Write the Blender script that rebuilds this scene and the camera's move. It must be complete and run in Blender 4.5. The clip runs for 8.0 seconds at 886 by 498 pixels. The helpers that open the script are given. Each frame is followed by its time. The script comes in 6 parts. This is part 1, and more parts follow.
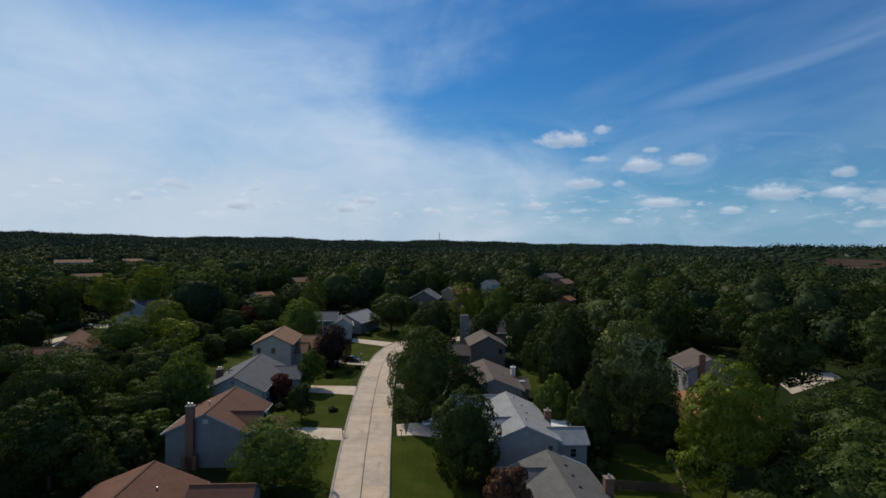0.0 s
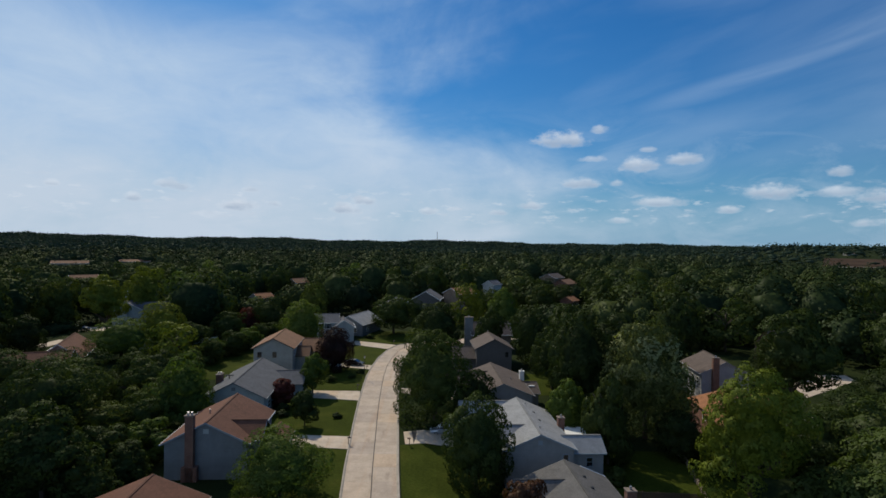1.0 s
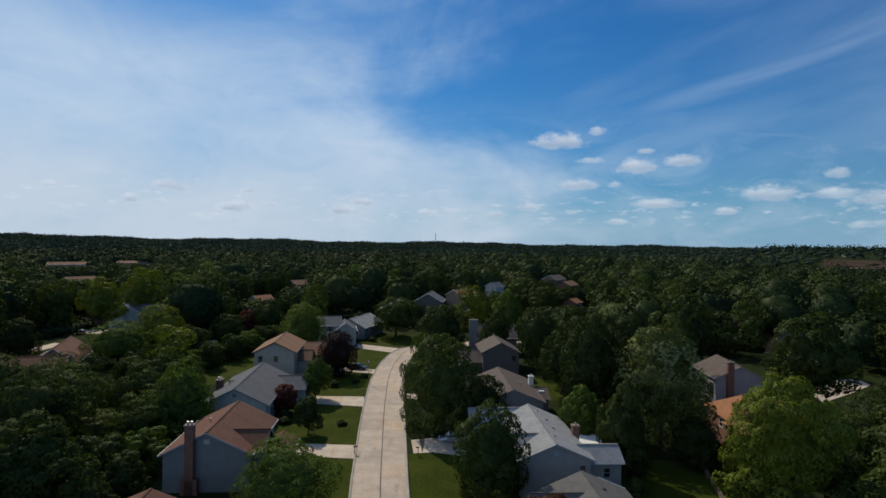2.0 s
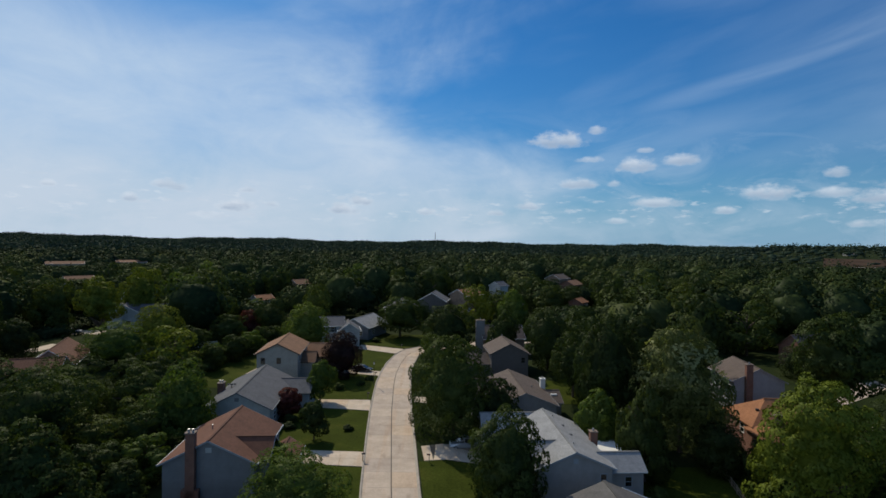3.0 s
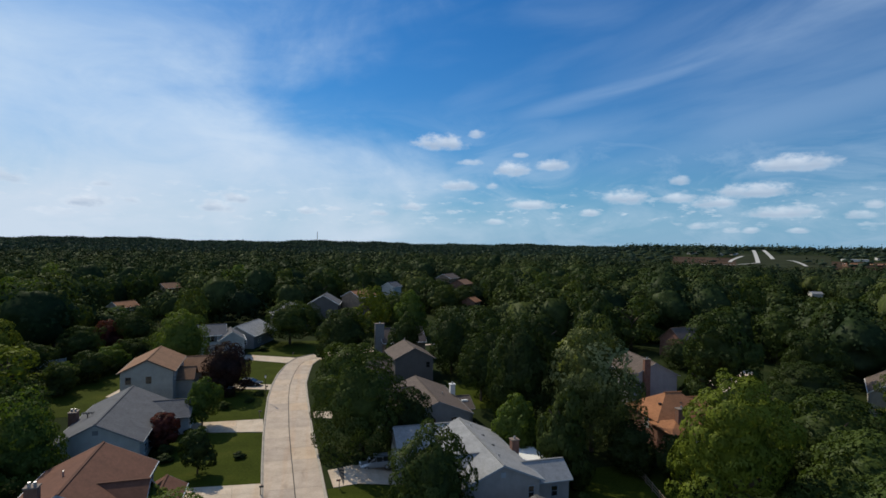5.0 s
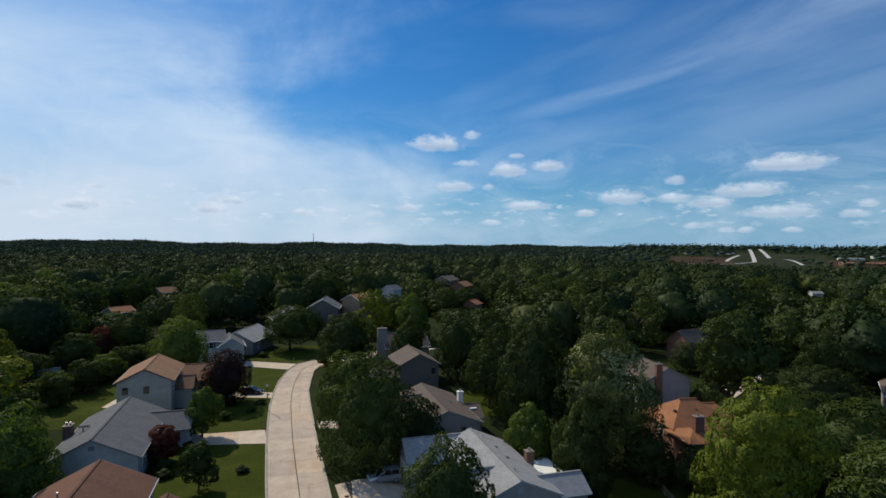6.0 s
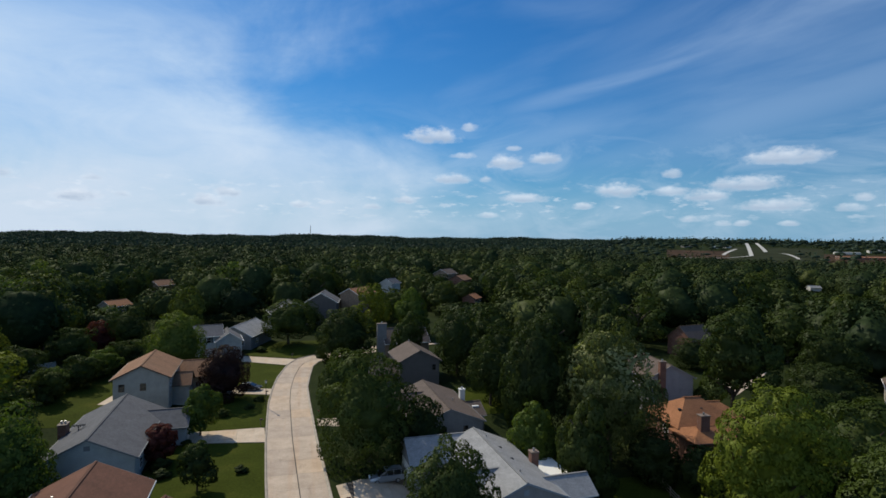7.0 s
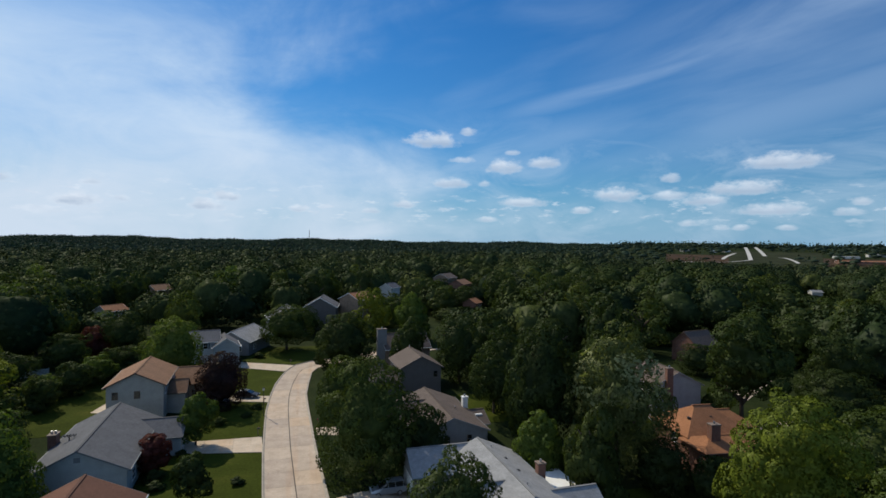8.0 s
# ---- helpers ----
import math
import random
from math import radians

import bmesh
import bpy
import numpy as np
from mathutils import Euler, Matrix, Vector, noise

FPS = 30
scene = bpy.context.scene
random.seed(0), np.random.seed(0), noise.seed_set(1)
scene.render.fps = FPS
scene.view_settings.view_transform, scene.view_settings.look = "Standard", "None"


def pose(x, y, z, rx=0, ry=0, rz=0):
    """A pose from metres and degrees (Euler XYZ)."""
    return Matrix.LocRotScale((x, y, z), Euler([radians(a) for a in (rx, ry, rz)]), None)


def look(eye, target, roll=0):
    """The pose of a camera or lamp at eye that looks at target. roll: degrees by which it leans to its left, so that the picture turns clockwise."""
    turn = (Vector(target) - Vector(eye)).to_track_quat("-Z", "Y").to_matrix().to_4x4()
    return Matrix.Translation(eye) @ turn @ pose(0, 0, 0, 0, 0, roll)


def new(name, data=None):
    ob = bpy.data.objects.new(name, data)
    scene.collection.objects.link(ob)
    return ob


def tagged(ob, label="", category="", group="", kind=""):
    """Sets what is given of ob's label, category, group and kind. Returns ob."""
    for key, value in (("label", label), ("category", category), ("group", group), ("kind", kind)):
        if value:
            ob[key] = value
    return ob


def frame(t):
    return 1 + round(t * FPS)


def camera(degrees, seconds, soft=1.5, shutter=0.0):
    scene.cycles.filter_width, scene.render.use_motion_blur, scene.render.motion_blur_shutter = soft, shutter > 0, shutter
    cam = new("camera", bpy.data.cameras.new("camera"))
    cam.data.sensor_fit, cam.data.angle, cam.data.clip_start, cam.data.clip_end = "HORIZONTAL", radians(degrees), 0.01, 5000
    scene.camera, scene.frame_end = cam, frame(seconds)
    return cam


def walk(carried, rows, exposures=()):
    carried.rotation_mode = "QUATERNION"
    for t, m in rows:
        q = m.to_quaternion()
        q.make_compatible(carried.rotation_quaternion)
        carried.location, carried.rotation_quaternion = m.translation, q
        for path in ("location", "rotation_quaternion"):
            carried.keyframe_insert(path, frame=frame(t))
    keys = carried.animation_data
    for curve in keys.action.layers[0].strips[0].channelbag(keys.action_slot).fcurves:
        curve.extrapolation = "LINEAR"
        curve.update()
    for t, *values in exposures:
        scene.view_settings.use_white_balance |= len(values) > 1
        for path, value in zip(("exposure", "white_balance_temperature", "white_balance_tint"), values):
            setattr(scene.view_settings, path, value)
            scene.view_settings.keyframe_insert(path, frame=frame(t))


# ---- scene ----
import functools

cam = camera(79.6, 8.0, soft=1.6)
PATH = [
    (0.0, (0.578, 2.75, 31.782), (0.592, 4.75, 31.753), 1.0),
    (0.5, (-0.32, 4.323, 31.735), (-0.301, 6.322, 31.709), 1.0),
    (1.0, (-1.215, 5.896, 31.884), (-1.192, 7.896, 31.855), 0.9),
    (1.5, (-2.074, 7.42, 31.909), (-2.047, 9.42, 31.885), 0.9),
    (3.0, (-4.704, 12.479, 31.616), (-4.672, 14.478, 31.589), 0.9),
    (3.5, (-5.605, 14.368, 31.548), (-5.567, 16.368, 31.518), 0.9),
    (3.6, (-5.8, 14.77, 31.51), (-5.61, 16.761, 31.483), 0.95),
    (3.7, (-6.0, 15.17, 31.47), (-5.673, 17.143, 31.445), 1.0),
    (3.8, (-6.19, 15.57, 31.43), (-5.76, 17.523, 31.406), 1.05),
    (4.0, (-6.583, 16.361, 31.35), (-6.133, 18.309, 31.326), 1.1),
    (4.5, (-7.469, 18.143, 31.322), (-7.012, 20.09, 31.299), 1.1),
    (6.0, (-9.448, 23.15, 31.809), (-8.97, 25.092, 31.792), 0.6),
    (6.5, (-9.725, 24.07, 32.116), (-9.238, 26.009, 32.078), 0.8),
    (7.0, (-9.931, 24.909, 32.326), (-9.442, 26.848, 32.281), 0.8),
    (7.5, (-10.008, 25.919, 32.367), (-9.517, 27.858, 32.329), 0.8),
    (8.0, (-9.981, 27.166, 32.238), (-9.488, 29.104, 32.209), 0.8),
]
walk(cam, [(t, look(eye, target, roll)) for t, eye, target, roll in PATH], [(0.0, -0.64), (3.5, -0.6), (4.2, -0.5), (8.0, -0.42)])

# ---- world, sun ----
SUN_AZ, SUN_EL = -27.0, 41.0   # degrees, azimuth from +y towards +x


def build_world():
    world = bpy.data.worlds.new("sky")
    scene.world = world
    world.use_nodes = True
    nt = world.node_tree
    nodes, links = nt.nodes, nt.links
    nodes.clear()

    def math_node(op, a, b=None, c=None, clamp=False):
        n = nodes.new("ShaderNodeMath")
        n.operation, n.use_clamp = op, clamp
        for i, v in enumerate((a, b, c)):
            if v is None:
                continue
            if isinstance(v, (int, float)):
                n.inputs[i].default_value = v
            else:
                links.new(v, n.inputs[i])
        return n.outputs[0]

    def smooth(v, lo, hi):
        n = nodes.new("ShaderNodeMapRange")
        n.interpolation_type = "SMOOTHSTEP"
        links.new(v, n.inputs[0])
        n.inputs[1].default_value, n.inputs[2].default_value = lo, hi
        n.inputs[3].default_value, n.inputs[4].default_value = 0.0, 1.0
        return n.outputs[0]

    def noise_tex(vec, scale, detail=6.0, rough=0.55, distort=0.0):
        n = nodes.new("ShaderNodeTexNoise")
        links.new(vec, n.inputs["Vector"])
        n.inputs["Scale"].default_value, n.inputs["Detail"].default_value = scale, detail
        n.inputs["Roughness"].default_value, n.inputs["Distortion"].default_value = rough, distort
        return n.outputs["Fac"]

    def combine(x, y, z):
        n = nodes.new("ShaderNodeCombineXYZ")
        for i, v in enumerate((x, y, z)):
            if isinstance(v, (int, float)):
                n.inputs[i].default_value = v
            else:
                links.new(v, n.inputs[i])
        return n.outputs[0]

    def mix(fac, a, b):
        n = nodes.new("ShaderNodeMix")
        n.data_type = "RGBA"
        links.new(fac, n.inputs[0])
        for i, v in ((6, a), (7, b)):
            if isinstance(v, tuple):
                n.inputs[i].default_value = (*v, 1.0)
            else:
                links.new(v, n.inputs[i])
        return n.outputs[2]

    sky = nodes.new("ShaderNodeTexSky")
    sky.sky_type, sky.sun_disc = "NISHITA", False
    sky.sun_elevation, sky.sun_rotation = radians(SUN_EL), radians(SUN_AZ)
    sky.air_density, sky.dust_density, sky.ozone_density = 1.3, 0.4, 3.0
    tn = nodes.new("ShaderNodeMix")
    tn.data_type, tn.blend_type = "RGBA", "MULTIPLY"
    tn.inputs[0].default_value = 1.0
    tn.inputs[7].default_value = (*SKY_TINT, 1.0)
    links.new(sky.outputs[0], tn.inputs[6])
    tint = tn.outputs[2]

    coord = nodes.new("ShaderNodeTexCoord")
    sep = nodes.new("ShaderNodeSeparateXYZ")
    links.new(coord.outputs["Generated"], sep.inputs[0])
    x, y, z = sep.outputs
    az = math_node("ARCTAN2", x, y)                     # radians, to the right
    el = math_node("ARCSINE", z)
    deg_az, deg_el = math_node("MULTIPLY", az, 57.2958), math_node("MULTIPLY", el, 57.2958)
    # streaky cirrus: long thin wisps that rise to the right
    run = math_node("ADD", math_node("MULTIPLY", az, 0.97), math_node("MULTIPLY", el, 0.22))
    across = math_node("SUBTRACT", math_node("MULTIPLY", el, 0.97), math_node("MULTIPLY", az, 0.20))
    wisp = noise_tex(combine(math_node("MULTIPLY", run, 1.3), math_node("MULTIPLY", across, 6.0), 0.37), 1.7, 8.0, 0.5, 0.35)
    fan = noise_tex(combine(math_node("MULTIPLY", az, 2.2), math_node("MULTIPLY", el, 5.0), 4.1), 2.6, 9.0, 0.62, 0.8)
    puff = noise_tex(combine(math_node("MULTIPLY", az, 1.6), math_node("MULTIPLY", el, 2.6), 1.9), 2.2, 7.0, 0.58, 0.4)
    # a veil over the sunward side; its rim bulges at the top and runs out low to the right
    rim = math_node("SUBTRACT", math_node("MULTIPLY", smooth(deg_el, 14.0, 25.0), 15.0), 2.5)
    rim = math_node("ADD", rim, math_node("MULTIPLY", smooth(deg_el, 15.0, 4.0), 24.0))
    gap = math_node("SUBTRACT", rim, deg_az)
    gap = math_node("ADD", gap, math_node("MULTIPLY", math_node("SUBTRACT", puff, 0.5), 34.0))
    gap = math_node("ADD", gap, math_node("MULTIPLY", math_node("SUBTRACT", wisp, 0.5), 22.0))
    veil = smooth(gap, -6.0, 20.0)
    broken = math_node("MULTIPLY", math_node("MULTIPLY", smooth(deg_el, 16.0, 23.0), math_node("MULTIPLY", smooth(deg_az, -2.0, -12.0), smooth(deg_az, -44.0, -26.0))), math_node("MULTIPLY_ADD", smooth(wisp, 0.62, 0.4), 0.4, 0.35))
    veil = math_node("MULTIPLY", veil, math_node("SUBTRACT", 1.0, broken))
    dense = math_node("ADD", math_node("MULTIPLY", smooth(deg_el, 31.0, 5.0), 0.52), 0.31)
    dense = math_node("ADD", dense, math_node("MULTIPLY", smooth(deg_az, 0.0, -45.0), 0.14))
    mottle = math_node("ADD", math_node("MULTIPLY", math_node("SUBTRACT", fan, 0.5), 0.55), math_node("MULTIPLY", math_node("SUBTRACT", puff, 0.5), 0.85))
    veil = math_node("MULTIPLY", veil, math_node("ADD", dense, mottle), clamp=True)
    thin = math_node("MULTIPLY", smooth(wisp, 0.45, 0.8), 0.15)

    def streak(slope, base, half, lo, hi, amount):
        mid = math_node("ABSOLUTE", math_node("SUBTRACT", math_node("MULTIPLY_ADD", deg_az, -slope, deg_el), base))
        body = math_node("MULTIPLY", smooth(mid, half, 0.0), smooth(deg_az, lo, hi))
        return math_node("MULTIPLY", math_node("MULTIPLY", body, smooth(wisp, 0.25, 0.68)), amount)
    cover = math_node("MAXIMUM", veil, thin)
    for args in ((0.21, 9.0, 1.5, 14.0, 34.0, 0.42), (0.24, 1.0, 4.6, 18.0, 45.0, 0.22), (0.26, 8.2, 7.5, 22.0, 48.0, 0.46), (0.22, 4.6, 3.8, 8.0, 24.0, 0.26), (0.1, 5.3, 2.0, 4.0, 9.0, 0.14)):
        cover = math_node("MAXIMUM", cover, streak(*args))
    gauze = math_node("MULTIPLY", math_node("MULTIPLY", smooth(deg_el, 17.0, 6.0), smooth(fan, 0.36, 0.7)), 0.34)
    cover = math_node("MAXIMUM", cover, gauze)
    haze = math_node("ADD", math_node("MULTIPLY", smooth(deg_el, 9.0, -0.5), 0.5), math_node("MULTIPLY", smooth(deg_el, 26.0, 2.0), 0.14))
    base = mix(haze, tint, HAZE)
    col = mix(cover, base, mix(smooth(deg_el, 13.0, 2.0), CIRRUS, CIRRUS_LOW))

    # fair-weather cumulus: azimuth, elevation, half width, half height in degrees
    ragged = noise_tex(combine(math_node("MULTIPLY", az, 1.0), math_node("MULTIPLY", el, 1.7), 0.0), 42.0, 5.0, 0.6)
    fine = math_node("MULTIPLY", math_node("SUBTRACT", ragged, 0.5), 2.6)
    puffs = under = None
    for a, e, w, h in CUMULUS:
        dx = math_node("MULTIPLY_ADD", az, 1 / radians(w), -a / w)
        dy = math_node("MULTIPLY_ADD", el, 1 / radians(h), -e / h)
        dy = math_node("MULTIPLY", dy, math_node("MULTIPLY_ADD", smooth(dy, 0.1, -0.1), 0.8, 1.0))   # flatter underneath
        d = math_node("ADD", math_node("MULTIPLY", dx, dx), math_node("MULTIPLY", dy, dy))
        d = math_node("ADD", d, fine)
        one = math_node("MULTIPLY", smooth(d, 1.25, -0.1), min(1.0, 0.5 + 0.45 * h) if e > 4.4 else min(1.0, 0.6 + 0.4 * h))
        puffs = one if puffs is None else math_node("MAXIMUM", puffs, one)
        low = math_node("MULTIPLY", one, smooth(dy, 0.8, -0.3))
        under = low if under is None else math_node("MAXIMUM", under, low)
    # a field of tiny ones along the horizon
    tiny = noise_tex(combine(math_node("MULTIPLY", az, 1.0), math_node("MULTIPLY", el, 3.4), 3.3), 26.0, 4.0, 0.6)
    belt = math_node("MULTIPLY", smooth(el, 0.02, 0.05), smooth(el, 0.125, 0.06))
    puffs = math_node("MAXIMUM", puffs, math_node("MULTIPLY", math_node("MULTIPLY", smooth(tiny, 0.54, 0.68), belt), 0.55))
    shade = smooth(noise_tex(combine(az, math_node("MULTIPLY", el, 2.0), 7.0), 30.0, 3.0), 0.35, 0.65)
    cloud = mix(math_node("MULTIPLY", math_node("SUBTRACT", 1.0, under), math_node("MULTIPLY_ADD", shade, 0.5, 0.5)), CLOUD_DARK, CLOUD_LIGHT)
    col = mix(math_node("MULTIPLY", puffs, 0.8), col, cloud)
    bg = nodes.new("ShaderNodeBackground")
    bg.inputs["Strength"].default_value = 0.1
    links.new(col, bg.inputs["Color"])
    out = nodes.new("ShaderNodeOutputWorld")
    links.new(bg.outputs[0], out.inputs["Surface"])


CIRRUS_LOW = (8.2, 9.7, 11.5)
SKY_TINT, HAZE = (0.155, 0.59, 1.06), (3.9, 6.8, 10.2)
CIRRUS, CLOUD_LIGHT, CLOUD_DARK = (7.3, 9.4, 12.1), (11.3, 12.2, 13.4), (5.8, 7.1, 9.0)
CUMULUS = [
    (12.9, 10.5, 3.2, 1.15),
    (16.8, 11.5, 1.0, 0.61),
    (20.7, 7.8, 2.0, 1.1),
    (24.9, 8.2, 1.8, 0.87),
    (15.0, 6.1, 2.2, 0.81),
    (32.3, 4.8, 2.3, 1.03),
    (37.2, 4.7, 2.1, 0.66),
    (40.2, 4.2, 2.1, 0.89),
    (37.3, 6.4, 1.0, 0.66),
    (43.8, 5.2, 3.5, 1.01),
    (46.8, 7.5, 3.6, 1.12),
    (45.8, 3.2, 3.4, 0.77),
    (51.5, 2.9, 1.3, 0.50),
    (52.4, 3.8, 0.8, 0.49),
    (18.6, 6.1, 0.8, 0.45),
    (22.8, 4.1, 2.7, 0.72),
    (10.0, 3.8, 1.5, 0.63),
    (-20.6, 3.2, 1.8, 0.83),
    (-9.8, 3.2, 2.0, 0.84),
    (-7.9, 4.1, 1.5, 0.76),
    (-0.9, 3.1, 1.3, 0.53),
    (28.7, 3.3, 1.2, 0.53),
    (21.5, 9.4, 0.8, 0.44),
    (16.2, 8.6, 1.5, 0.44),
    (-19.3, 4.9, 0.9, 0.46),
    (-16.9, 3.5, 0.8, 0.47),
    (-26.6, 5.0, 1.4, 0.72),
    (-29.7, 3.6, 0.8, 0.63),
    (-20.5, 3.2, 2.0, 0.93),
    (-35.7, 4.5, 0.7, 0.44),
    (-25.9, 4.8, 1.3, 0.56),
    (19.0, 2.3, 1.4, 0.45),
    (6.5, 3.1, 1.0, 0.45),
    (39.0, 2.0, 1.0, 0.49),
    (43.5, 1.6, 0.8, 0.39),
    (41.8, 1.6, 0.8, 0.40),
    (47.2, 1.6, 1.0, 0.38),
]
build_world()
sun = new("sun", bpy.data.lights.new("sun", "SUN"))
sun.data.energy, sun.data.angle, sun.data.color = 5.0, radians(0.55), (1.0, 0.90, 0.70)
_a, _e = radians(SUN_AZ), radians(SUN_EL)
sun.matrix_world = look((0, 0, 200), Vector((0, 0, 200)) - Vector((math.sin(_a) * math.cos(_e), math.cos(_a) * math.cos(_e), math.sin(_e))))

# ---- materials ----
def material(name, build, rough=0.8, metal=0.0, spec=0.5):
    m = bpy.data.materials.new(name)
    m.use_nodes = True
    nt = m.node_tree
    bsdf = nt.nodes["Principled BSDF"]
    bsdf.inputs["Roughness"].default_value = rough
    bsdf.inputs["Metallic"].default_value = metal
    bsdf.inputs["Specular IOR Level"].default_value = spec
    build(nt, bsdf)
    return m


def link_noise(nt, scale, detail=5.0, rough=0.6, stretch=(1, 1, 1), space="Object"):
    """Noise in metres: Object coordinates, or Position in the world for sheets."""
    if space == "World":
        src = nt.nodes.new("ShaderNodeNewGeometry").outputs["Position"]
    else:
        src = nt.nodes.new("ShaderNodeTexCoord").outputs["Object"]
    mp = nt.nodes.new("ShaderNodeMapping")
    mp.inputs["Scale"].default_value = stretch
    nt.links.new(src, mp.inputs["Vector"])
    n = nt.nodes.new("ShaderNodeTexNoise")
    n.inputs["Scale"].default_value, n.inputs["Detail"].default_value, n.inputs["Roughness"].default_value = scale, detail, rough
    nt.links.new(mp.outputs[0], n.inputs["Vector"])
    return n.outputs["Fac"]


def ramp(nt, fac, stops):
    r = nt.nodes.new("ShaderNodeValToRGB")
    els = r.color_ramp.elements
    while len(els) < len(stops):
        els.new(0.5)
    for e, (p, c) in zip(els, stops):
        e.position, e.color = p, (*c, 1.0)
    nt.links.new(fac, r.inputs[0])
    return r.outputs[0]


def mix_col(nt, a, b, fac, mode="MIX"):
    n = nt.nodes.new("ShaderNodeMix")
    n.data_type, n.blend_type = "RGBA", mode
    for i, v in ((0, fac), (6, a), (7, b)):
        if isinstance(v, (int, float)):
            n.inputs[i].default_value = v
        elif isinstance(v, tuple):
            n.inputs[i].default_value = (*v, 1.0)
        else:
            nt.links.new(v, n.inputs[i])
    return n.outputs[2]


def bump(nt, bsdf, height, strength=0.3, dist=0.05):
    b = nt.nodes.new("ShaderNodeBump")
    b.inputs["Strength"].default_value, b.inputs["Distance"].default_value = strength, dist
    nt.links.new(height, b.inputs["Height"])
    nt.links.new(b.outputs[0], bsdf.inputs["Normal"])


def scaled(c, k):
    return tuple(min(1.0, v * k) for v in c)


def plain(name, colour, rough=0.7, metal=0.0, spec=0.5, vary=0.15, scale=3.0):
    def build(nt, bsdf):
        f = link_noise(nt, scale)
        nt.links.new(ramp(nt, f, [(0.3, scaled(colour, 1 - vary)), (0.7, scaled(colour, 1 + vary))]), bsdf.inputs["Base Color"])
    return material(name, build, rough, metal, spec)


def shingles(name, colour):
    """Asphalt shingles: courses, single tabs of uneven tone, broad streaks and fading."""
    def build(nt, bsdf):
        br = nt.nodes.new("ShaderNodeTexBrick")
        tc = nt.nodes.new("ShaderNodeTexCoord")
        nt.links.new(tc.outputs["UV"], br.inputs["Vector"])
        br.inputs["Scale"].default_value = 1.0
        br.inputs["Brick Width"].default_value, br.inputs["Row Height"].default_value = 0.32, 0.16
        br.inputs["Mortar Size"].default_value, br.inputs["Mortar Smooth"].default_value = 0.012, 0.4
        br.inputs["Color1"].default_value = (*scaled(colour, 0.9), 1)
        br.inputs["Color2"].default_value = (*scaled(colour, 1.09), 1)
        br.inputs["Mortar"].default_value = (*scaled(colour, 0.68), 1)
        broad = link_noise(nt, 0.45, 4.0, 0.6)
        streak = link_noise(nt, 1.4, 4.0, 0.6, (1.0, 1.0, 0.15))
        c = mix_col(nt, br.outputs["Color"], ramp(nt, broad, [(0.3, (0.86, 0.86, 0.86)), (0.7, (1.08, 1.07, 1.06))]), 1.0, "MULTIPLY")
        c = mix_col(nt, c, ramp(nt, streak, [(0.35, (0.84, 0.84, 0.84)), (0.65, (1.06, 1.06, 1.06))]), 0.7, "MULTIPLY")
        nt.links.new(c, bsdf.inputs["Base Color"])
        bump(nt, bsdf, br.outputs["Fac"], 0.5, -0.012)
    return material(name, build, 0.9, spec=0.2)


def siding(name, colour, lap=0.2):
    """Horizontal lap boards with the shadow under each painted into the colour, and faint dirt."""
    def build(nt, bsdf):
        tc = nt.nodes.new("ShaderNodeTexCoord")
        sep = nt.nodes.new("ShaderNodeSeparateXYZ")
        nt.links.new(tc.outputs["Object"], sep.inputs[0])
        m1 = nt.nodes.new("ShaderNodeMath")
        m1.operation = "DIVIDE"
        m1.inputs[1].default_value = lap
        nt.links.new(sep.outputs["Z"], m1.inputs[0])
        fr = nt.nodes.new("ShaderNodeMath")
        fr.operation = "FRACT"
        nt.links.new(m1.outputs[0], fr.inputs[0])
        # painted shade of the laps: each board's colour darkens at its foot
        lap_shade = ramp(nt, fr.outputs[0], [(0.0, (0.62, 0.62, 0.62)), (0.12, (1, 1, 1)), (0.9, (1, 1, 1)), (1.0, (0.85, 0.85, 0.85))])
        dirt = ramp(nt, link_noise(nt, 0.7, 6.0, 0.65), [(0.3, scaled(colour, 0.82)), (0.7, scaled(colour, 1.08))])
        nt.links.new(mix_col(nt, dirt, lap_shade, 1.0, "MULTIPLY"), bsdf.inputs["Base Color"])
        bump(nt, bsdf, fr.outputs[0], 0.4, -0.02)
    return material(name, build, 0.65, spec=0.25)


def brickwork(name, a, b):
    def build(nt, bsdf):
        br = nt.nodes.new("ShaderNodeTexBrick")
        tc = nt.nodes.new("ShaderNodeTexCoord")
        nt.links.new(tc.outputs["UV"], br.inputs["Vector"])
        br.inputs["Scale"].default_value = 1.0
        br.inputs["Brick Width"].default_value, br.inputs["Row Height"].default_value = 0.215, 0.075
        br.inputs["Mortar Size"].default_value = 0.01
        br.inputs["Color1"].default_value, br.inputs["Color2"].default_value = (*a, 1), (*b, 1)
        br.inputs["Mortar"].default_value = (0.22, 0.17, 0.14, 1)
        soot = ramp(nt, link_noise(nt, 1.2), [(0.3, (0.7, 0.7, 0.7)), (0.7, (1.1, 1.1, 1.1))])
        nt.links.new(mix_col(nt, br.outputs["Color"], soot, 1.0, "MULTIPLY"), bsdf.inputs["Base Color"])
        bump(nt, bsdf, br.outputs["Fac"], 0.5, -0.01)
    return material(name, build, 0.85)


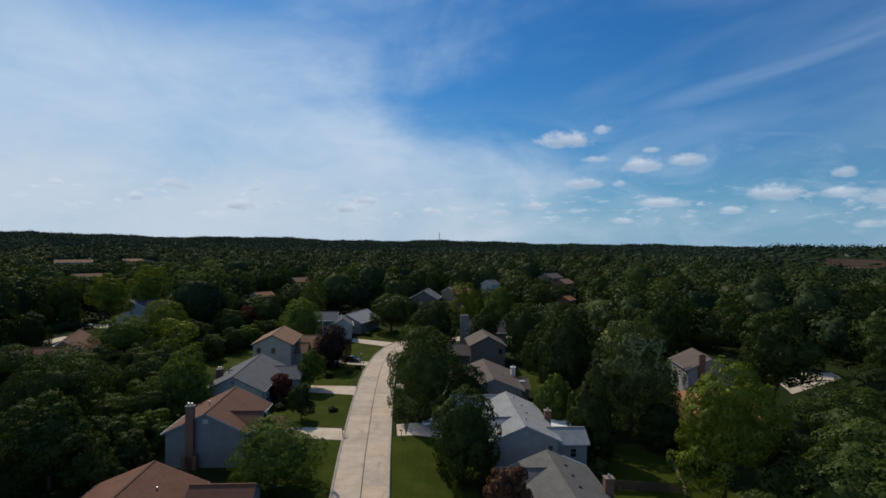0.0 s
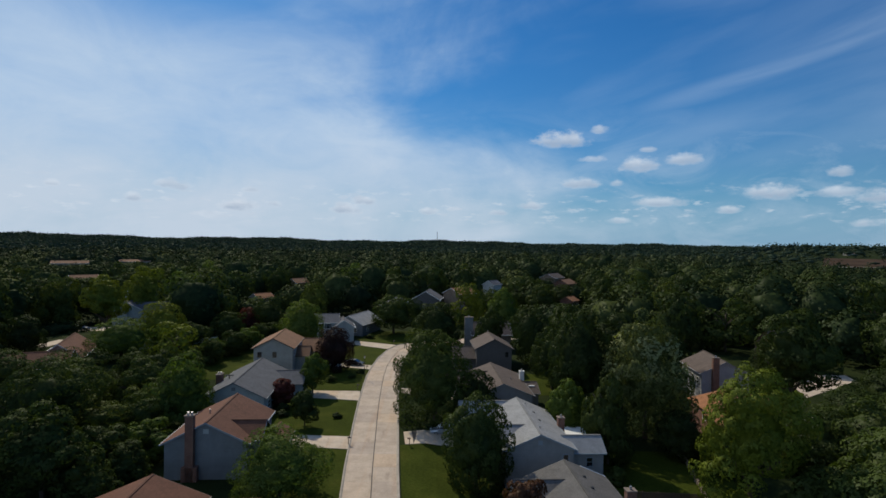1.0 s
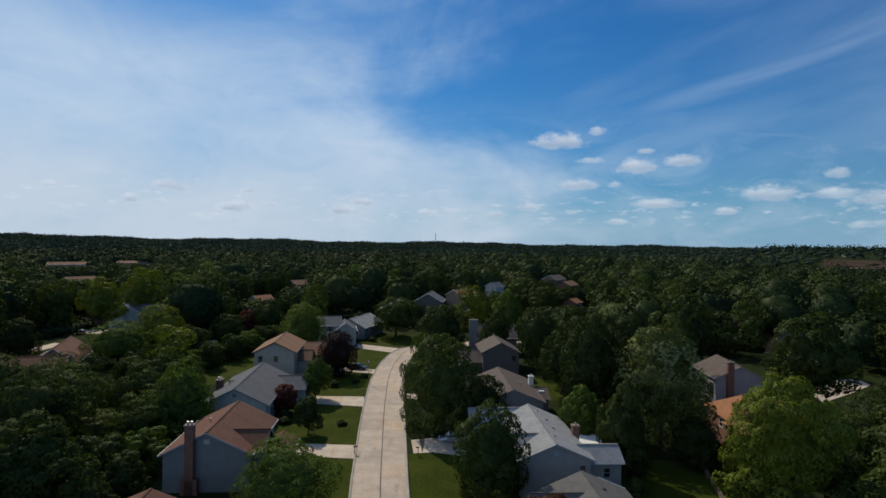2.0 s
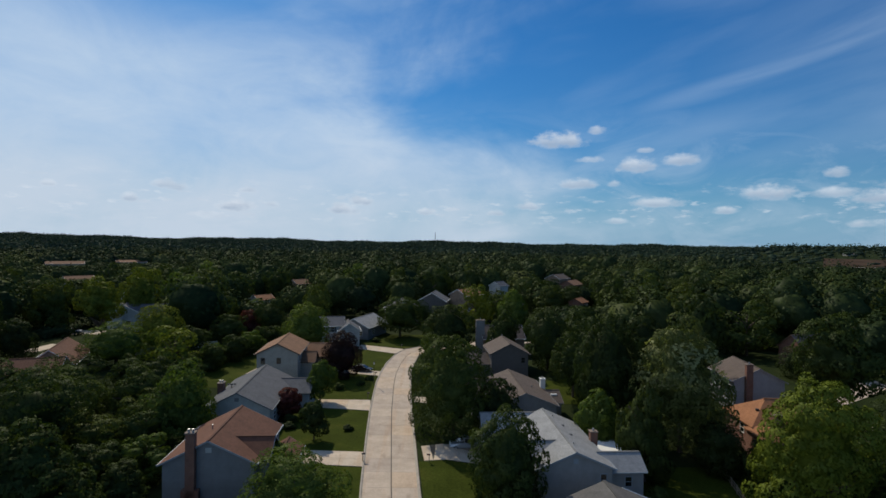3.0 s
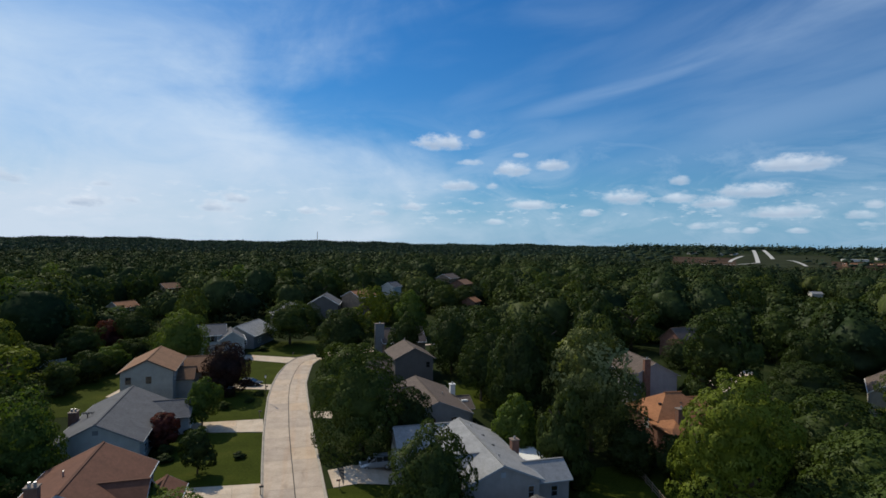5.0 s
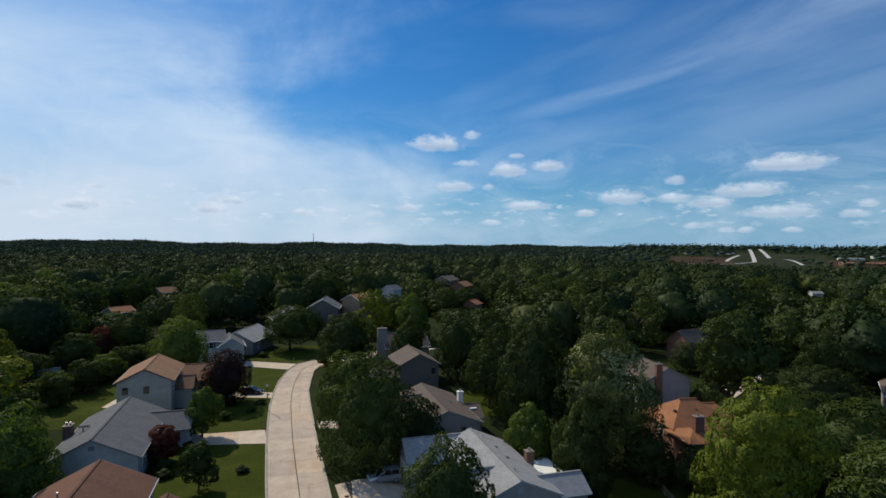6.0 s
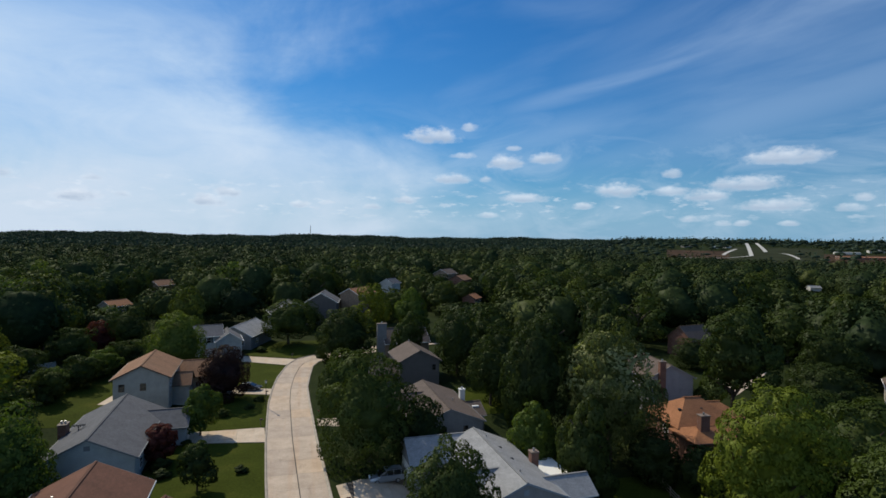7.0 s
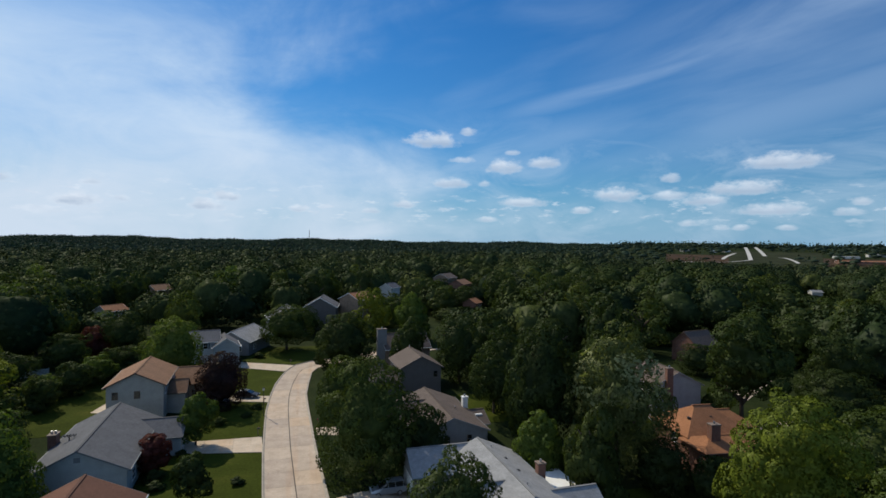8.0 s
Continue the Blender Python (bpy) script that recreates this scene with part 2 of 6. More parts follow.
def concrete(name, lo, hi):
    """Slab concrete: each slab its own tone, blotches, oil stains and fine grain."""
    def build(nt, bsdf):
        info = nt.nodes.new("ShaderNodeObjectInfo")
        tone = ramp(nt, info.outputs["Random"], [(0.0, lo), (0.5, tuple((p + q) / 2 for p, q in zip(lo, hi))), (0.8, hi), (1.0, (hi[0], hi[1] * 0.94, hi[2] * 0.87))])
        blotch = ramp(nt, link_noise(nt, 0.5, 6.0, 0.65, space="World"), [(0.3, (0.8, 0.79, 0.77)), (0.7, (1.1, 1.1, 1.1))])
        grain = ramp(nt, link_noise(nt, 7.0, 4.0, 0.7, space="World"), [(0.3, (0.86, 0.86, 0.86)), (0.7, (1.1, 1.1, 1.1))])
        c = mix_col(nt, tone, blotch, 1.0, "MULTIPLY")
        c = mix_col(nt, c, grain, 1.0, "MULTIPLY")
        stain = ramp(nt, link_noise(nt, 0.9, 3.0, 0.5, (1.0, 0.25, 1.0), space="World"), [(0.62, (1, 1, 1)), (0.75, (0.72, 0.7, 0.68))])
        c = mix_col(nt, c, stain, 0.8, "MULTIPLY")
        rust = ramp(nt, link_noise(nt, 0.6, 4.0, 0.6, (1.2, 0.07, 1.0), space="World"), [(0.5, (1, 1, 1)), (0.68, (0.96, 0.84, 0.74))])
        nt.links.new(mix_col(nt, c, rust, 0.55, "MULTIPLY"), bsdf.inputs["Base Color"])
        bump(nt, bsdf, link_noise(nt, 9.0, 4.0, space="World"), 0.2, 0.01)
    return material(name, build, 0.85, spec=0.3)


def grass(name, dark, light, dry):
    def build(nt, bsdf):
        broad = link_noise(nt, 0.22, 5.0, 0.6, space="World")
        fine = link_noise(nt, 3.2, 6.0, 0.7, space="World")
        c = ramp(nt, broad, [(0.3, dark), (0.55, light), (0.8, dry)])
        c = mix_col(nt, c, ramp(nt, fine, [(0.3, (0.6, 0.62, 0.55)), (0.7, (1.25, 1.22, 1.15))]), 1.0, "MULTIPLY")
        nt.links.new(c, bsdf.inputs["Base Color"])
        bump(nt, bsdf, link_noise(nt, 6.0, 4.0, 0.7, space="World"), 0.7, 0.08)
    return material(name, build, 0.95, spec=0.03)


def foliage(name, dark, light, tip, patch=0.12, world=False, passing=0.3):
    """Leaves: tone by tree, by branch and by leaf; part of the light passes through."""
    m = bpy.data.materials.new(name)
    m.use_nodes = True
    nt = m.node_tree
    nt.nodes.clear()
    geo = nt.nodes.new("ShaderNodeNewGeometry")
    if world:
        att = nt.nodes.new("ShaderNodeAttribute")
        att.attribute_name = "tone"
        tree = ramp(nt, att.outputs["Fac"], [(0.0, dark), (0.45, light), (0.82, tuple(0.6 * a + 0.4 * b for a, b in zip(light, tip))), (1.0, tip)])
        drift = ramp(nt, link_noise(nt, patch * 0.12, 3.0, 0.5, space="World"), [(0.35, (0.62, 0.68, 0.74)), (0.65, (1.3, 1.22, 1.05))])
        tree = mix_col(nt, tree, drift, 1.0, "MULTIPLY")
    else:
        info = nt.nodes.new("ShaderNodeObjectInfo")
        tree = ramp(nt, info.outputs["Random"], [(0.0, dark), (0.75, light), (1.0, tip)])
    branch = ramp(nt, link_noise(nt, 0.55, 3.0, 0.6, space="World"), [(0.3, (0.62, 0.66, 0.62)), (0.7, (1.3, 1.25, 1.15))])
    leaf = ramp(nt, geo.outputs["Random Per Island"], [(0.0, (0.9, 0.91, 0.9)), (0.7, (1.03, 1.03, 1.0)), (1.0, (1.14, 1.12, 1.05))])
    c = mix_col(nt, mix_col(nt, tree, branch, 1.0, "MULTIPLY"), leaf, 1.0, "MULTIPLY")
    fine = ramp(nt, link_noise(nt, 0.8 if world else 1.9, 2.0, 0.6, space="World"), [(0.32, (0.6, 0.64, 0.62)), (0.66, (1.25, 1.2, 1.1))])
    c = mix_col(nt, c, fine, 0.45, "MULTIPLY")
    dif = nt.nodes.new("ShaderNodeBsdfDiffuse")
    tufts = nt.nodes.new("ShaderNodeBump")
    tufts.inputs["Strength"].default_value, tufts.inputs["Distance"].default_value = (0.15 if world else 0.35), 0.5
    nt.links.new(link_noise(nt, 0.8, 4.0, 0.62, space="World"), tufts.inputs["Height"])
    nt.links.new(tufts.outputs[0], dif.inputs["Normal"])
    trn = nt.nodes.new("ShaderNodeBsdfTranslucent")
    nt.links.new(c, dif.inputs["Color"])
    warm = mix_col(nt, c, (0.9, 1.0, 0.45), 1.0, "MULTIPLY")
    nt.links.new(warm, trn.inputs["Color"])
    mx = nt.nodes.new("ShaderNodeMixShader")
    mx.inputs[0].default_value = passing
    nt.links.new(dif.outputs[0], mx.inputs[1])
    nt.links.new(trn.outputs[0], mx.inputs[2])
    gl = nt.nodes.new("ShaderNodeBsdfGlossy")
    gl.inputs["Roughness"].default_value = 0.5
    gl.inputs["Color"].default_value = (0.8, 0.85, 0.8, 1)
    mg = nt.nodes.new("ShaderNodeMixShader")
    mg.inputs[0].default_value = 0.008
    nt.links.new(mx.outputs[0], mg.inputs[1])
    nt.links.new(gl.outputs[0], mg.inputs[2])
    out = nt.nodes.new("ShaderNodeOutputMaterial")
    nt.links.new(mg.outputs[0], out.inputs["Surface"])
    return m


def glass_dark(name):
    def build(nt, bsdf):
        bsdf.inputs["Base Color"].default_value = (0.012, 0.015, 0.018, 1)
    return material(name, build, 0.06, spec=0.6)


MAT = {
    "slab": concrete("street_concrete", (0.448, 0.365, 0.300), (0.538, 0.435, 0.345)),
    "drive": concrete("driveway_concrete", (0.501, 0.414, 0.323), (0.588, 0.484, 0.379)),
    "kerb": plain("kerb_concrete", (0.352, 0.308, 0.256), 0.9, vary=0.22, scale=0.8),
    "joint": plain("joint_tar", (0.05, 0.045, 0.04), 0.9),
    "lawn": grass("lawn_grass", (0.036, 0.048, 0.007), (0.046, 0.061, 0.009), (0.075, 0.079, 0.015)),
    "ground": grass("rough_ground", (0.018, 0.027, 0.010), (0.026, 0.037, 0.013), (0.040, 0.044, 0.020)),
    "dirt": plain("bare_earth", (0.060, 0.038, 0.024), 0.95, spec=0.05, vary=0.35, scale=0.02),
    "field": plain("dry_field", (0.029, 0.034, 0.015), 0.95, spec=0.05, vary=0.3, scale=0.02),
    "pale_road": plain("pale_road_surface", (0.480, 0.464, 0.432), 0.9, scale=0.1),
    "asphalt": plain("road_surface", (0.272, 0.264, 0.248), 0.9, scale=0.1),
    "roof_red": shingles("shingles_red_brown", (0.160, 0.074, 0.050)),
    "roof_tan": shingles("shingles_tan", (0.262, 0.142, 0.084)),
    "roof_grey": shingles("shingles_light_grey", (0.315, 0.32, 0.33)),
    "roof_ash": shingles("shingles_dull_grey", (0.140, 0.134, 0.131)),
    "roof_slate": shingles("shingles_slate_grey", (0.122, 0.126, 0.140)),
    "roof_brown": shingles("shingles_grey_brown", (0.138, 0.108, 0.094)),
    "roof_orange": shingles("shingles_orange", (0.352, 0.160, 0.080)),
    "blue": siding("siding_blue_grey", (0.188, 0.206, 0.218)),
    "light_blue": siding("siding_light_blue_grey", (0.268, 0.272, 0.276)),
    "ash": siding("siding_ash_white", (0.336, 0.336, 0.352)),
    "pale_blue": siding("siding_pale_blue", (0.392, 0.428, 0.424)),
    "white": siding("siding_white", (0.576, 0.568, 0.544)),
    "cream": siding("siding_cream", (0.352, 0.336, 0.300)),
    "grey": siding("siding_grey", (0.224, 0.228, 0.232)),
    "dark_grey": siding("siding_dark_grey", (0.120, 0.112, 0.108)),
    "brick": brickwork("brick_brown", (0.168, 0.062, 0.040), (0.224, 0.088, 0.054)),
    "brick_tan": brickwork("brick_tan", (0.288, 0.200, 0.136), (0.336, 0.240, 0.160)),
    "trim": plain("white_trim", (0.75, 0.75, 0.73), 0.5, vary=0.06),
    "blue_trim": plain("blue_grey_trim", (0.240, 0.288, 0.336), 0.55, vary=0.08),
    "ash_trim": plain("dull_grey_trim", (0.115, 0.110, 0.106), 0.6, vary=0.08),
    "dark_trim": plain("dark_trim", (0.080, 0.048, 0.036), 0.6),
    "metal": plain("dull_metal", (0.45, 0.45, 0.46), 0.45, 0.8),
    "black": plain("black_metal", (0.02, 0.02, 0.02), 0.5),
    "glass": glass_dark("window_glass"),
    "bark": plain("bark", (0.085, 0.062, 0.045), 0.95, vary=0.4, scale=6.0),
    "wood": plain("weathered_wood", (0.200, 0.152, 0.112), 0.85, vary=0.3, scale=4.0),
    "paint_silver": plain("car_paint_silver", (0.36, 0.39, 0.44), 0.28, 0.55, vary=0.03),
    "paint_white": plain("car_paint_white", (0.72, 0.73, 0.74), 0.3, 0.0, vary=0.03),
    "paint_dark": plain("car_paint_dark", (0.022, 0.019, 0.019), 0.35, 0.0, vary=0.03),
    "rubber": plain("tyre_rubber", (0.02, 0.02, 0.02), 0.9),
    "lamp_red": plain("lamp_red", (0.35, 0.02, 0.02), 0.3),
    "lamp_clear": plain("lamp_clear", (0.75, 0.75, 0.72), 0.15),
    "white_cloth": plain("white_panel", (0.88, 0.88, 0.87), 0.3, vary=0.04),
    "yellow": plain("yellow_canvas", (0.75, 0.52, 0.03), 0.7, vary=0.08),
    "leaf": foliage("leaves_green", (0.036, 0.055, 0.017), (0.058, 0.082, 0.022), (0.090, 0.110, 0.026)),
    "leaf_fresh": foliage("leaves_fresh_green", (0.064, 0.094, 0.027), (0.080, 0.112, 0.031), (0.096, 0.126, 0.034)),
    "leaf_dark": foliage("leaves_dark", (0.030, 0.046, 0.016), (0.043, 0.062, 0.018), (0.058, 0.077, 0.022)),
    "leaf_yellow": foliage("leaves_yellow_green", (0.127, 0.153, 0.024), (0.145, 0.168, 0.025), (0.159, 0.177, 0.028), passing=0.3),
    "leaf_lime": foliage("leaves_lime", (0.104, 0.136, 0.020), (0.117, 0.147, 0.021), (0.130, 0.158, 0.023), passing=0.15),
    "leaf_pale": foliage("leaves_pale", (0.218, 0.239, 0.125), (0.250, 0.270, 0.140), (0.281, 0.291, 0.156)),
    "leaf_bright": foliage("leaves_bright", (0.085, 0.126, 0.028), (0.104, 0.147, 0.032), (0.118, 0.157, 0.034), passing=0.4),
    "leaf_grey": foliage("leaves_grey_green", (0.088, 0.108, 0.040), (0.098, 0.118, 0.044), (0.107, 0.125, 0.048)),
    "leaf_red": foliage("leaves_dark_red", (0.088, 0.026, 0.026), (0.108, 0.032, 0.030), (0.126, 0.036, 0.032)),
    "leaf_brown": foliage("leaves_red_brown", (0.072, 0.037, 0.026), (0.088, 0.044, 0.030), (0.104, 0.052, 0.036)),
    "leaf_plum": foliage("leaves_plum", (0.031, 0.017, 0.018), (0.037, 0.020, 0.021), (0.047, 0.024, 0.024)),
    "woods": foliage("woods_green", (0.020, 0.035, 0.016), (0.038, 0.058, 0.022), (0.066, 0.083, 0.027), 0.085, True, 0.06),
    # distance haze put into the leaf colour: bluer in the middle, bluest far off
    "woods_mid": foliage("woods_middle_hazed", (0.022, 0.036, 0.022), (0.036, 0.054, 0.028), (0.064, 0.077, 0.034), 0.05, True, 0.05),
    "woods_far": foliage("woods_far_hazed", (0.026, 0.046, 0.038), (0.038, 0.060, 0.048), (0.052, 0.072, 0.053), 0.03, True, 0.1),
}


# ---- mesh helpers ----
def mesh_of(name, verts, faces, uv=None):
    me = bpy.data.meshes.new(name)
    me.from_pydata([tuple(v) for v in verts], [], faces)
    me.update()
    if uv:
        box_uv(me)
    return me


def box_uv(me):
    """UVs in metres along each face: u level, v up the slope."""
    layer = me.uv_layers.new(name="UVMap")
    up = Vector((0, 0, 1))
    for poly in me.polygons:
        n = poly.normal
        u = up.cross(n)
        u = u.normalized() if u.length > 0.02 else Vector((1, 0, 0))
        v = n.cross(u)
        for li in poly.loop_indices:
            co = me.vertices[me.loops[li].vertex_index].co
            layer.data[li].uv = (co.dot(u), co.dot(v))


def part(name, data, mat, parent, label="", m=None):
    """Links a mesh or a bmesh as ONE object under a thing or a part."""
    if isinstance(data, bmesh.types.BMesh):
        me = bpy.data.meshes.new(name)
        data.to_mesh(me)
        data.free()
        data = me
    if mat is not None and not data.materials:
        data.materials.append(mat)
    ob = new(name, data)
    ob.parent = parent
    if m is not None:
        ob.matrix_basis = m
    if label:
        ob["label"] = label
    return ob


def box_bm(x0, x1, y0, y1, z0, z1, bevel=0.0, bm=None):
    own = bm is None
    bm = bm or bmesh.new()
    r = bmesh.ops.create_cube(bm, size=1.0)
    bmesh.ops.transform(bm, verts=r["verts"], matrix=Matrix.LocRotScale(((x0 + x1) / 2, (y0 + y1) / 2, (z0 + z1) / 2), None, (x1 - x0, y1 - y0, z1 - z0)))
    if bevel and own:
        bmesh.ops.bevel(bm, geom=bm.edges[:], offset=bevel, segments=2, affect="EDGES", profile=0.5)
    return bm


def box_mesh(name, x0, x1, y0, y1, z0, z1, uv=False, bevel=0.0):
    me = bpy.data.meshes.new(name)
    bm = box_bm(x0, x1, y0, y1, z0, z1, bevel)
    bm.normal_update()
    bm.to_mesh(me)
    bm.free()
    if uv:
        box_uv(me)
    return me


def tube_bm(p, q, r0, r1, seg=7, bm=None):
    bm = bm or bmesh.new()
    p, q = Vector(p), Vector(q)
    d = q - p
    r = bmesh.ops.create_cone(bm, cap_ends=True, segments=seg, radius1=r0, radius2=r1, depth=d.length)
    bmesh.ops.transform(bm, verts=r["verts"], matrix=Matrix.Translation((p + q) / 2) @ d.to_track_quat("Z", "Y").to_matrix().to_4x4())
    return bm


def thing(name, m, label, category, group="", kind=""):
    ob = new(name)
    ob.empty_display_size = 0.3
    ob.matrix_basis = m
    return tagged(ob, label, category, group, kind)


def sstep(v, lo, hi):
    t = np.clip((v - lo) / (hi - lo), 0.0, 1.0)
    return t * t * (3 - 2 * t)


# ---- ground ----
def gz(x, y):
    """Height of the ground: level street, lots that fall away on the right, far hills."""
    x, y = np.asarray(x, float), np.asarray(y, float)
    xr = x - np.maximum(-8.5, 1.4 - 0.085 * y)           # from the street's right edge
    drop = -2.0 * sstep(xr, 2.0, 13.0) * sstep(y, 128.0, 98.0)
    drop = drop - 1.2 * sstep(xr, 5.0, 17.0) * sstep(y, 80.0, 60.0)
    rise = 1.3 * sstep(x, -27.0, -38.0) * sstep(y, 112.0, 128.0) * sstep(y, 185.0, 160.0) * sstep(x, -90, -60)
    r = np.hypot(x + 8.0, y - 20.0)
    az = np.degrees(np.arctan2(x + 8.0, y - 20.0))
    hills = 17.0 * sstep(r, 2300.0, 4300.0) - 7.0 * sstep(r, 300.0, 900.0) * sstep(r, 2900.0, 1900.0)
    wav = np.sin(x * 0.0021 + 1.3) * np.cos(y * 0.0017 + 0.4) + 0.5 * np.sin(x * 0.0052 + y * 0.0037)
    hills = hills + wav * 3.5 * sstep(r, 350.0, 2500.0)
    ridge = np.sin(az * 0.31 + 0.8) + 0.6 * np.sin(az * 0.83 + 2.0) + 0.35 * np.sin(az * 2.3)
    hills = hills + (6.5 * ridge + 7.0 * sstep(az, -8.0, -32.0)) * sstep(r, 2600.0, 4000.0)
    slope = np.interp(r, [0.0, 350.0, 650.0, 1000.0, 1200.0, 1700.0, 1950.0, 2600.0, 5000.0], [0.0, -2.0, -17.0, -24.0, -17.0, 13.0, 27.0, 26.0, 16.0])
    side = sstep(az, 27.0, 34.0) * sstep(az, 72.0, 62.0) * sstep(r, 300.0, 600.0) * sstep(r, 3000.0, 2000.0)
    hills = hills * (1 - side) + slope * side
    return drop + rise + hills


def graded(lo, hi, fine, step, grow=1.28, end=4800.0):
    mid = list(np.arange(lo, hi + 1e-6, step))
    out, d = [], fine
    v = hi
    while v < end:
        d *= grow
        v += d
        out.append(min(v, end))
    left, d = [], fine
    v = lo
    while v > -end:
        d *= grow
        v -= d
        left.append(max(v, -end))
    return np.array(left[::-1] + mid + out)


def build_ground():
    xs, ys = graded(-96.0, 96.0, 3.0, 3.0), graded(39.0, 213.0, 3.0, 3.0)
    X, Y = np.meshgrid(xs, ys)
    Z = gz(X, Y)
    n, m = len(xs), len(ys)
    verts = np.stack([X, Y, Z], -1).reshape(-1, 3)
    faces = [(j * n + i, j * n + i + 1, (j + 1) * n + i + 1, (j + 1) * n + i) for j in range(m - 1) for i in range(n - 1)]
    ob = part("ground", mesh_of("ground", verts.tolist(), faces), MAT["ground"], None)
    for p in ob.data.polygons:
        p.use_smooth = True
    tagged(ob, "dark rough grass and leaf litter under the trees", "ground", kind="structure")


build_ground()


def sheet(name, outline, mat, lift, label, category, res=2.0, kind="structure"):
    """A thin sheet with the given outline, cut in a grid so that it follows the ground."""
    bm = bmesh.new()
    f = bm.faces.new([bm.verts.new((x, y, 0)) for x, y in outline])
    xs, ys = [p[0] for p in outline], [p[1] for p in outline]
    for axis, lo, hi in ((0, min(xs), max(xs)), (1, min(ys), max(ys))):
        k = int((hi - lo) / res)
        for i in range(1, k + 1):
            co, no = [0, 0, 0], [0, 0, 0]
            co[axis], no[axis] = lo + (hi - lo) * i / (k + 1), 1
            bmesh.ops.bisect_plane(bm, geom=bm.verts[:] + bm.edges[:] + bm.faces[:], plane_co=co, plane_no=no)
    for v in bm.verts:
        v.co.z = float(gz(v.co.x, v.co.y)) + lift
    bmesh.ops.recalc_face_normals(bm, faces=bm.faces[:])
    if bm.faces and bm.faces[:][0].normal.z < 0:
        bmesh.ops.reverse_faces(bm, faces=bm.faces[:])
    ob = part(name, bm, mat, None)
    return tagged(ob, label, category, kind=kind)


# ---- street ----
# y, left edge, right edge
EDGES = [(-60.0, -1.6, 5.4), (0.0, -6.4, 0.6), (30.0, -8.8, -1.9), (50.0, -10.6, -3.7), (68.0, -12.1, -5.4), (80.0, -13.4, -6.4), (98.0, -15.0, -7.7), (111.0, -16.0, -8.7), 
         (122.0, -16.6, -9.3), (131.0, -17.0, -9.8), (141.0, -16.9, -10.2), (150.0, -16.4, -9.7), (159.0, -15.1, -9.0), (164.0, -14.0, -7.4), (168.0, -12.4, -1.5), (172.0, -8.0, 8.0), (176.0, 0.0, 18.0), (182.0, 13.0, 32.0)]


def street_edges(y):
    ys = [e[0] for e in EDGES]
    return float(np.interp(y, ys, [e[1] for e in EDGES])), float(np.interp(y, ys, [e[2] for e in EDGES]))


def slab_mesh(corners, top, thick=0.12, gap=0.007):
    c = [Vector((x, y, 0)) for x, y in corners]
    mid = sum(c, Vector()) / 4
    c = [p + (mid - p).normalized() * gap for p in c]
    v = [(p.x - mid.x, p.y - mid.y, -thick) for p in c] + [(p.x - mid.x, p.y - mid.y, -0.012) for p in c]
    q = [p + (mid - p).normalized() * 0.02 for p in c]
    v += [(p.x - mid.x, p.y - mid.y, 0.0) for p in q]
    f = [(3, 2, 1, 0), (8, 9, 10, 11)]
    for i in range(4):
        j = (i + 1) % 4
        f += [(i, j, 4 + j, 4 + i), (4 + i, 4 + j, 8 + j, 8 + i)]
    return mesh_of("slab", v, f), mid


def build_street():
    ys = np.arange(-58.0, 182.01, 1.0)
    L = [street_edges(y) for y in ys]
    bed_v, bed_f = [], []
    for y, (a, b) in zip(ys, L):
        z = float(gz((a + b) / 2, y)) + 0.02
        bed_v += [(a - 0.05, y, z), (b + 0.05, y, z)]
    bed_f = [(2 * i, 2 * i + 1, 2 * i + 3, 2 * i + 2) for i in range(len(ys) - 1)]
    road = part("road", mesh_of("road", bed_v, bed_f), MAT["joint"], None)
    tagged(road, "pale concrete slab street with dark joints", "road", kind="structure")
    cuts = np.arange(-57.8, 182.0, 4.6)
    for y0, y1 in zip(cuts[:-1], cuts[1:]):
        (a0, b0), (a1, b1) = street_edges(y0), street_edges(y1)
        m0, m1 = (a0 + b0) / 2 + 0.15, (a1 + b1) / 2 + 0.15
        for l0, r0, l1, r1 in ((a0, m0 - 0.06, a1, m1 - 0.06), (m0 + 0.06, b0, m1 + 0.06, b1)):
            me, mid = slab_mesh([(l0, y0), (r0, y0), (r1, y1), (l1, y1)], 0)
            part("slab", me, MAT["slab"], road, m=Matrix.Translation((mid.x, mid.y, float(gz((a0 + b0) / 2, y0)) + 0.06)))
    # rolled kerbs, one along each side
    for side in (0, 1):
        prof = [(0.0, 0.05), (0.08, 0.06), (0.16, 0.15), (0.30, 0.17), (0.38, 0.15), (0.40, -0.2)]
        kv, kf = [], []
        for y, e in zip(ys, L):
            s = -1 if side == 0 else 1
            for dx, dz in prof:
                kv.append((e[side] + s * (dx - 0.02), y, float(gz(e[side], y)) + dz))
        k = len(prof)
        for i in range(len(ys) - 1):
            for j in range(k - 1):
                q = (i * k + j, i * k + j + 1, (i + 1) * k + j + 1, (i + 1) * k + j)
                kf.append(q if side == 1 else q[::-1])
        kb = part("kerb", mesh_of("kerb", kv, kf), MAT["kerb"], None)
        tagged(kb, "low rolled concrete kerb beside the street", "kerb", kind="structure")


build_street()


